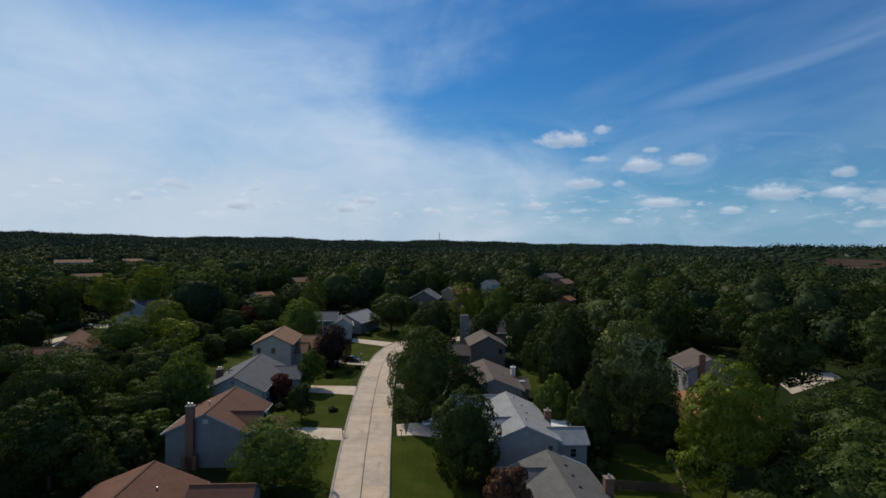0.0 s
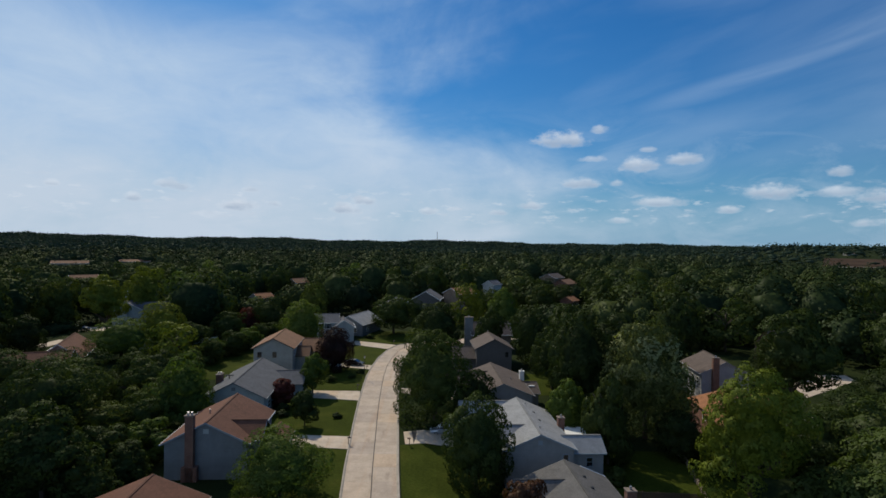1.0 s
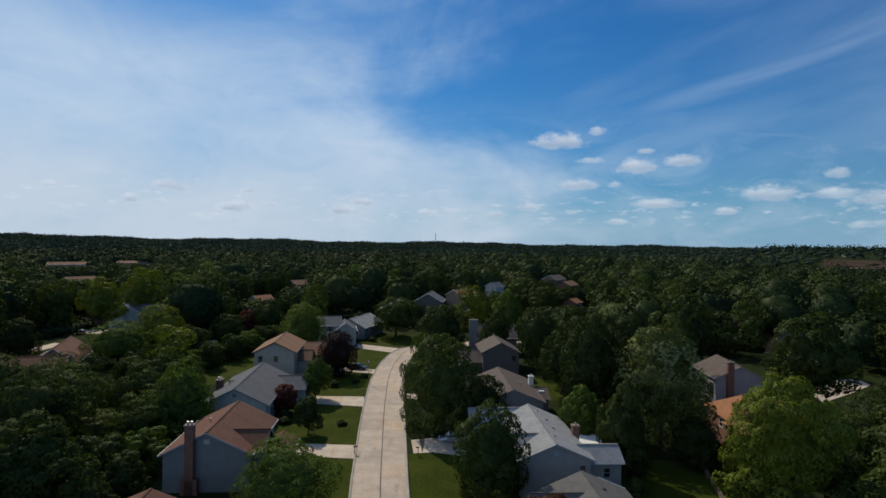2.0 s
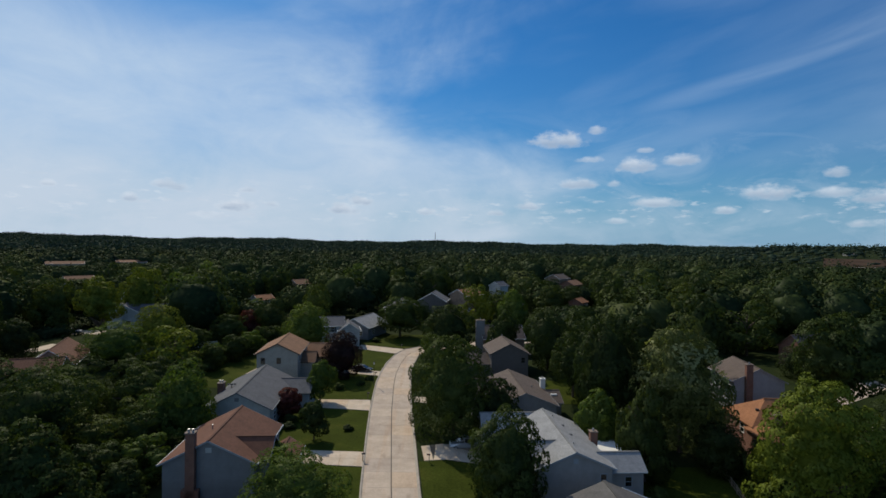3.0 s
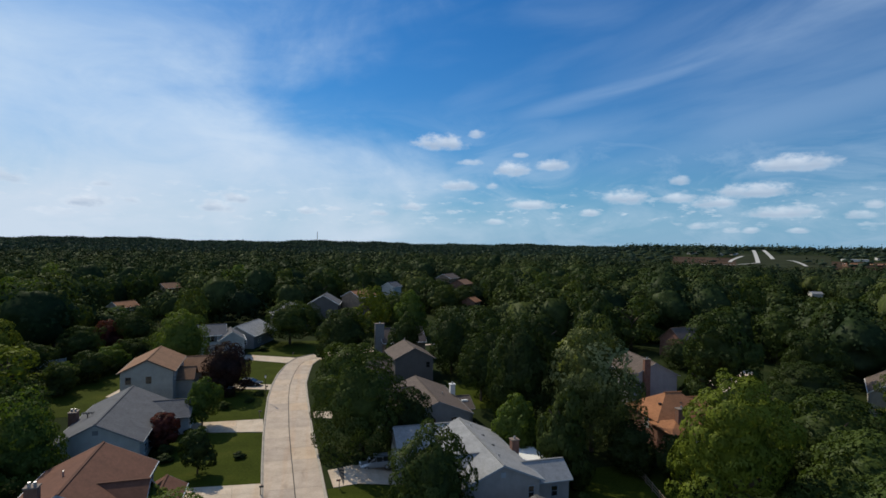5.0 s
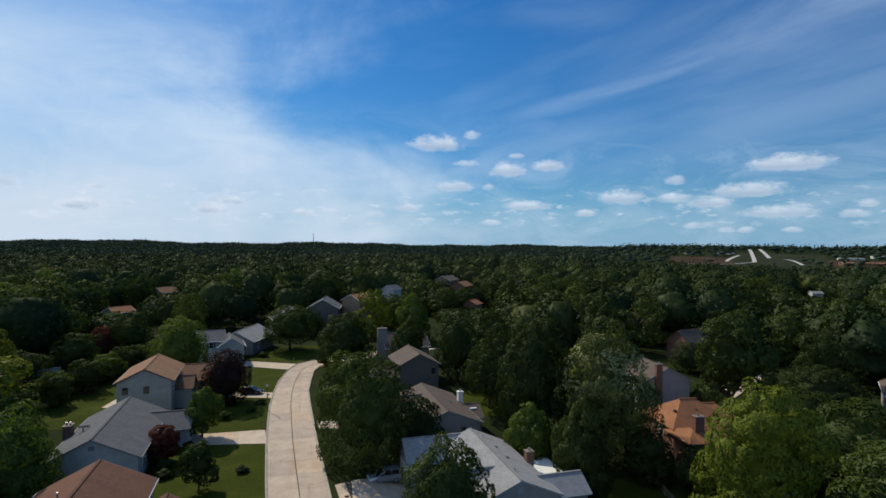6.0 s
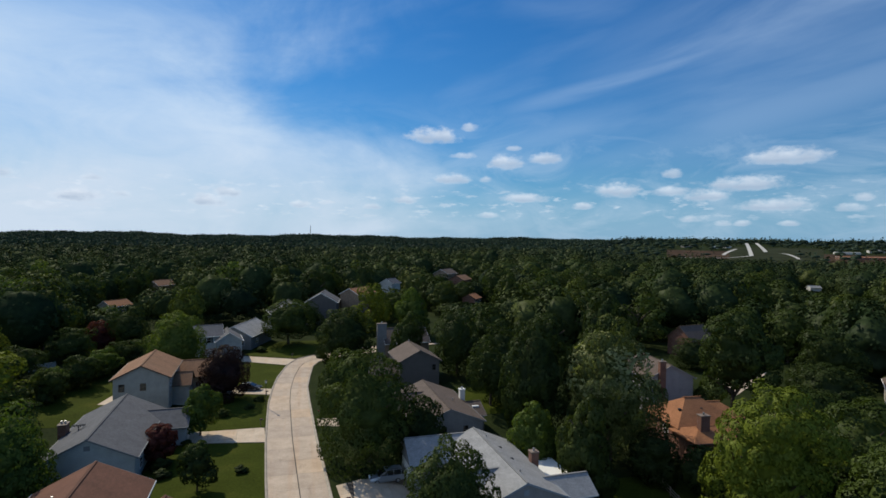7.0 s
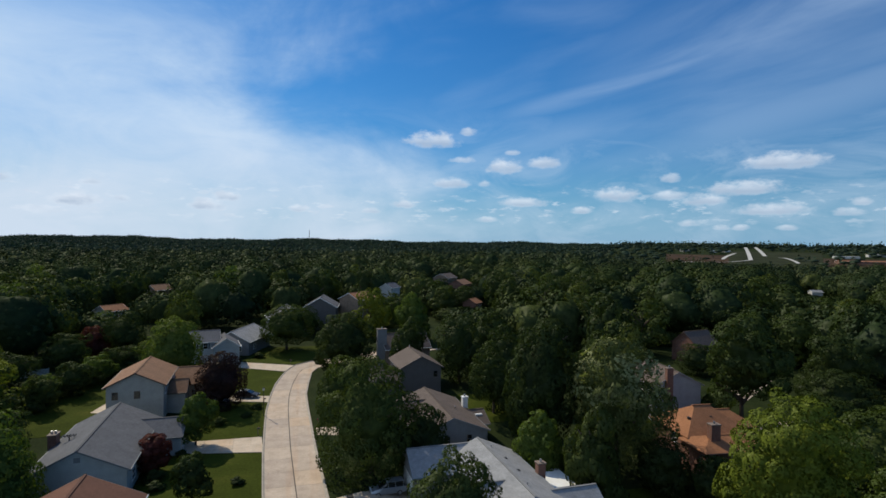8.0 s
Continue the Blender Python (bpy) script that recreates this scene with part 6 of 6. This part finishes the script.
for bx, by, bt in ((-14.5, 88.3, 0), (-17.6, 118.6, 0), (-17.9, 135.4, 0), (-14.0, 168.6, 0), (-5.0, 88.2, 180), (-7.9, 121.2, 180)):
    mailbox(bx, by, bt)

lamp = thing("street_lamp", pose(-17.5, 128.5, 0.0), "slim dark street lamp on the verge", "street lamp")
part("pole", tube_bm((0, 0, -0.2), (0, 0, 4.6), 0.07, 0.05, 10), MAT["black"], lamp)
part("lantern", tube_bm((0, 0, 4.6), (0, 0, 5.05), 0.12, 0.2, 8), MAT["lamp_clear"], lamp)
part("lantern_cap", tube_bm((0, 0, 5.05), (0, 0, 5.2), 0.24, 0.05, 8), MAT["black"], lamp)


def rail_fence(p, q, label, n, mat, hgt=1.2, boards=False):
    a, b = Vector((*p, 0)), Vector((*q, 0))
    f = thing("fence", Matrix.Translation((a.x, a.y, 0)), label, "fence")
    ang = math.degrees(math.atan2(b.y - a.y, b.x - a.x))
    step = (b - a).length / n
    for i in range(n + 1):
        c = a.lerp(b, i / n)
        part("post", box_bm(-0.06, 0.06, -0.06, 0.06, -0.3, hgt + 0.1), mat, f, m=Matrix.Translation((c.x - a.x, c.y - a.y, float(gz(c.x, c.y)))) @ pose(0, 0, 0, 0, 0, ang))
        if i < n:
            d = a.lerp(b, (i + 1) / n)
            z0, z1 = float(gz(c.x, c.y)), float(gz(d.x, d.y))
            if boards:
                bm = bmesh.new()
                k = int(step / 0.16)
                for j in range(k):
                    box_bm(0.06 + j * step / k, 0.06 + j * step / k + 0.13, -0.015, 0.015, 0.05, hgt, bm=bm)
                part("panel", bm, mat, f, m=Matrix.Translation((c.x - a.x, c.y - a.y, z0)) @ pose(0, 0, 0, 0, 0, ang))
            else:
                for hz in (0.35, 0.75, 1.12):
                    bm = tube_bm((c.x - a.x, c.y - a.y, z0 + hz), (d.x - a.x, d.y - a.y, z1 + hz), 0.05, 0.05, 6)
                    part("rail", bm, mat, f)


rail_fence((38.5, 90.5), (34.5, 74.0), "weathered wooden rail fence along a back lawn", 7, MAT["wood"])
rail_fence((24.5, 75.6), (34.5, 75.0), "dark wooden board fence between back lawns", 5, MAT["dark_trim"], 1.3, True)
rail_fence((-88.0, 153.0), (-66.0, 164.0), "pale blue-white board fence in the shade", 10, MAT["pale_blue"], 1.5, True)

# patio behind the tall house, pale paving at the right
sheet("patio", [(-44.0, 131.0), (-42.6, 138.0), (-45.6, 139.0), (-46.6, 132.0)], MAT["drive"], 0.06, "small concrete patio behind the tall house", "patio")
sheet("car_park", [(78.6, 118.5), (80.6, 127.0), (92.5, 136.5), (101.0, 137.0), (99.5, 131.5), (90.0, 125.0)], MAT["drive"], 0.06, "pale concrete court between trees", "pavement")
sheet("car_park", [(80.0, 96.0), (81.0, 105.0), (85.0, 105.0), (88.0, 93.0)], MAT["drive"], 0.06, "pale concrete side street between trees", "pavement")
sheet("car_park", [(70.0, 105.0), (70.0, 108.0), (80.0, 109.5), (80.0, 106.0)], MAT["drive"], 0.06, "pale concrete path between trees", "pavement")
sheet("car_park", [(-136.0, 182.0), (-138.0, 190.0), (-110.0, 194.0), (-108.0, 186.0)], MAT["drive"], 0.06, "pale concrete drive between distant trees", "pavement")
sheet("lane", [(-117.0, 158.0), (-112.0, 157.0), (-111.5, 168.0), (-116.0, 169.0)], MAT["drive"], 0.07, "pale concrete side street between gardens", "pavement")
sheet("lane", [(-114.0, 136.0), (-117.0, 141.0), (-97.0, 151.0), (-95.0, 146.0)], MAT["drive"], 0.06, "pale concrete lane between trees", "pavement")

umbrella = thing("garden_umbrella", pose(100.0, 100.5, float(gz(100, 100.5))), "yellow garden umbrella beside a house", "umbrella")
part("pole", tube_bm((0, 0, -0.1), (0, 0, 2.5), 0.04, 0.03, 8), MAT["metal"], umbrella)
part("canopy", tube_bm((0, 0, 2.0), (0, 0, 2.6), 1.5, 0.05, 10), MAT["yellow"], umbrella)
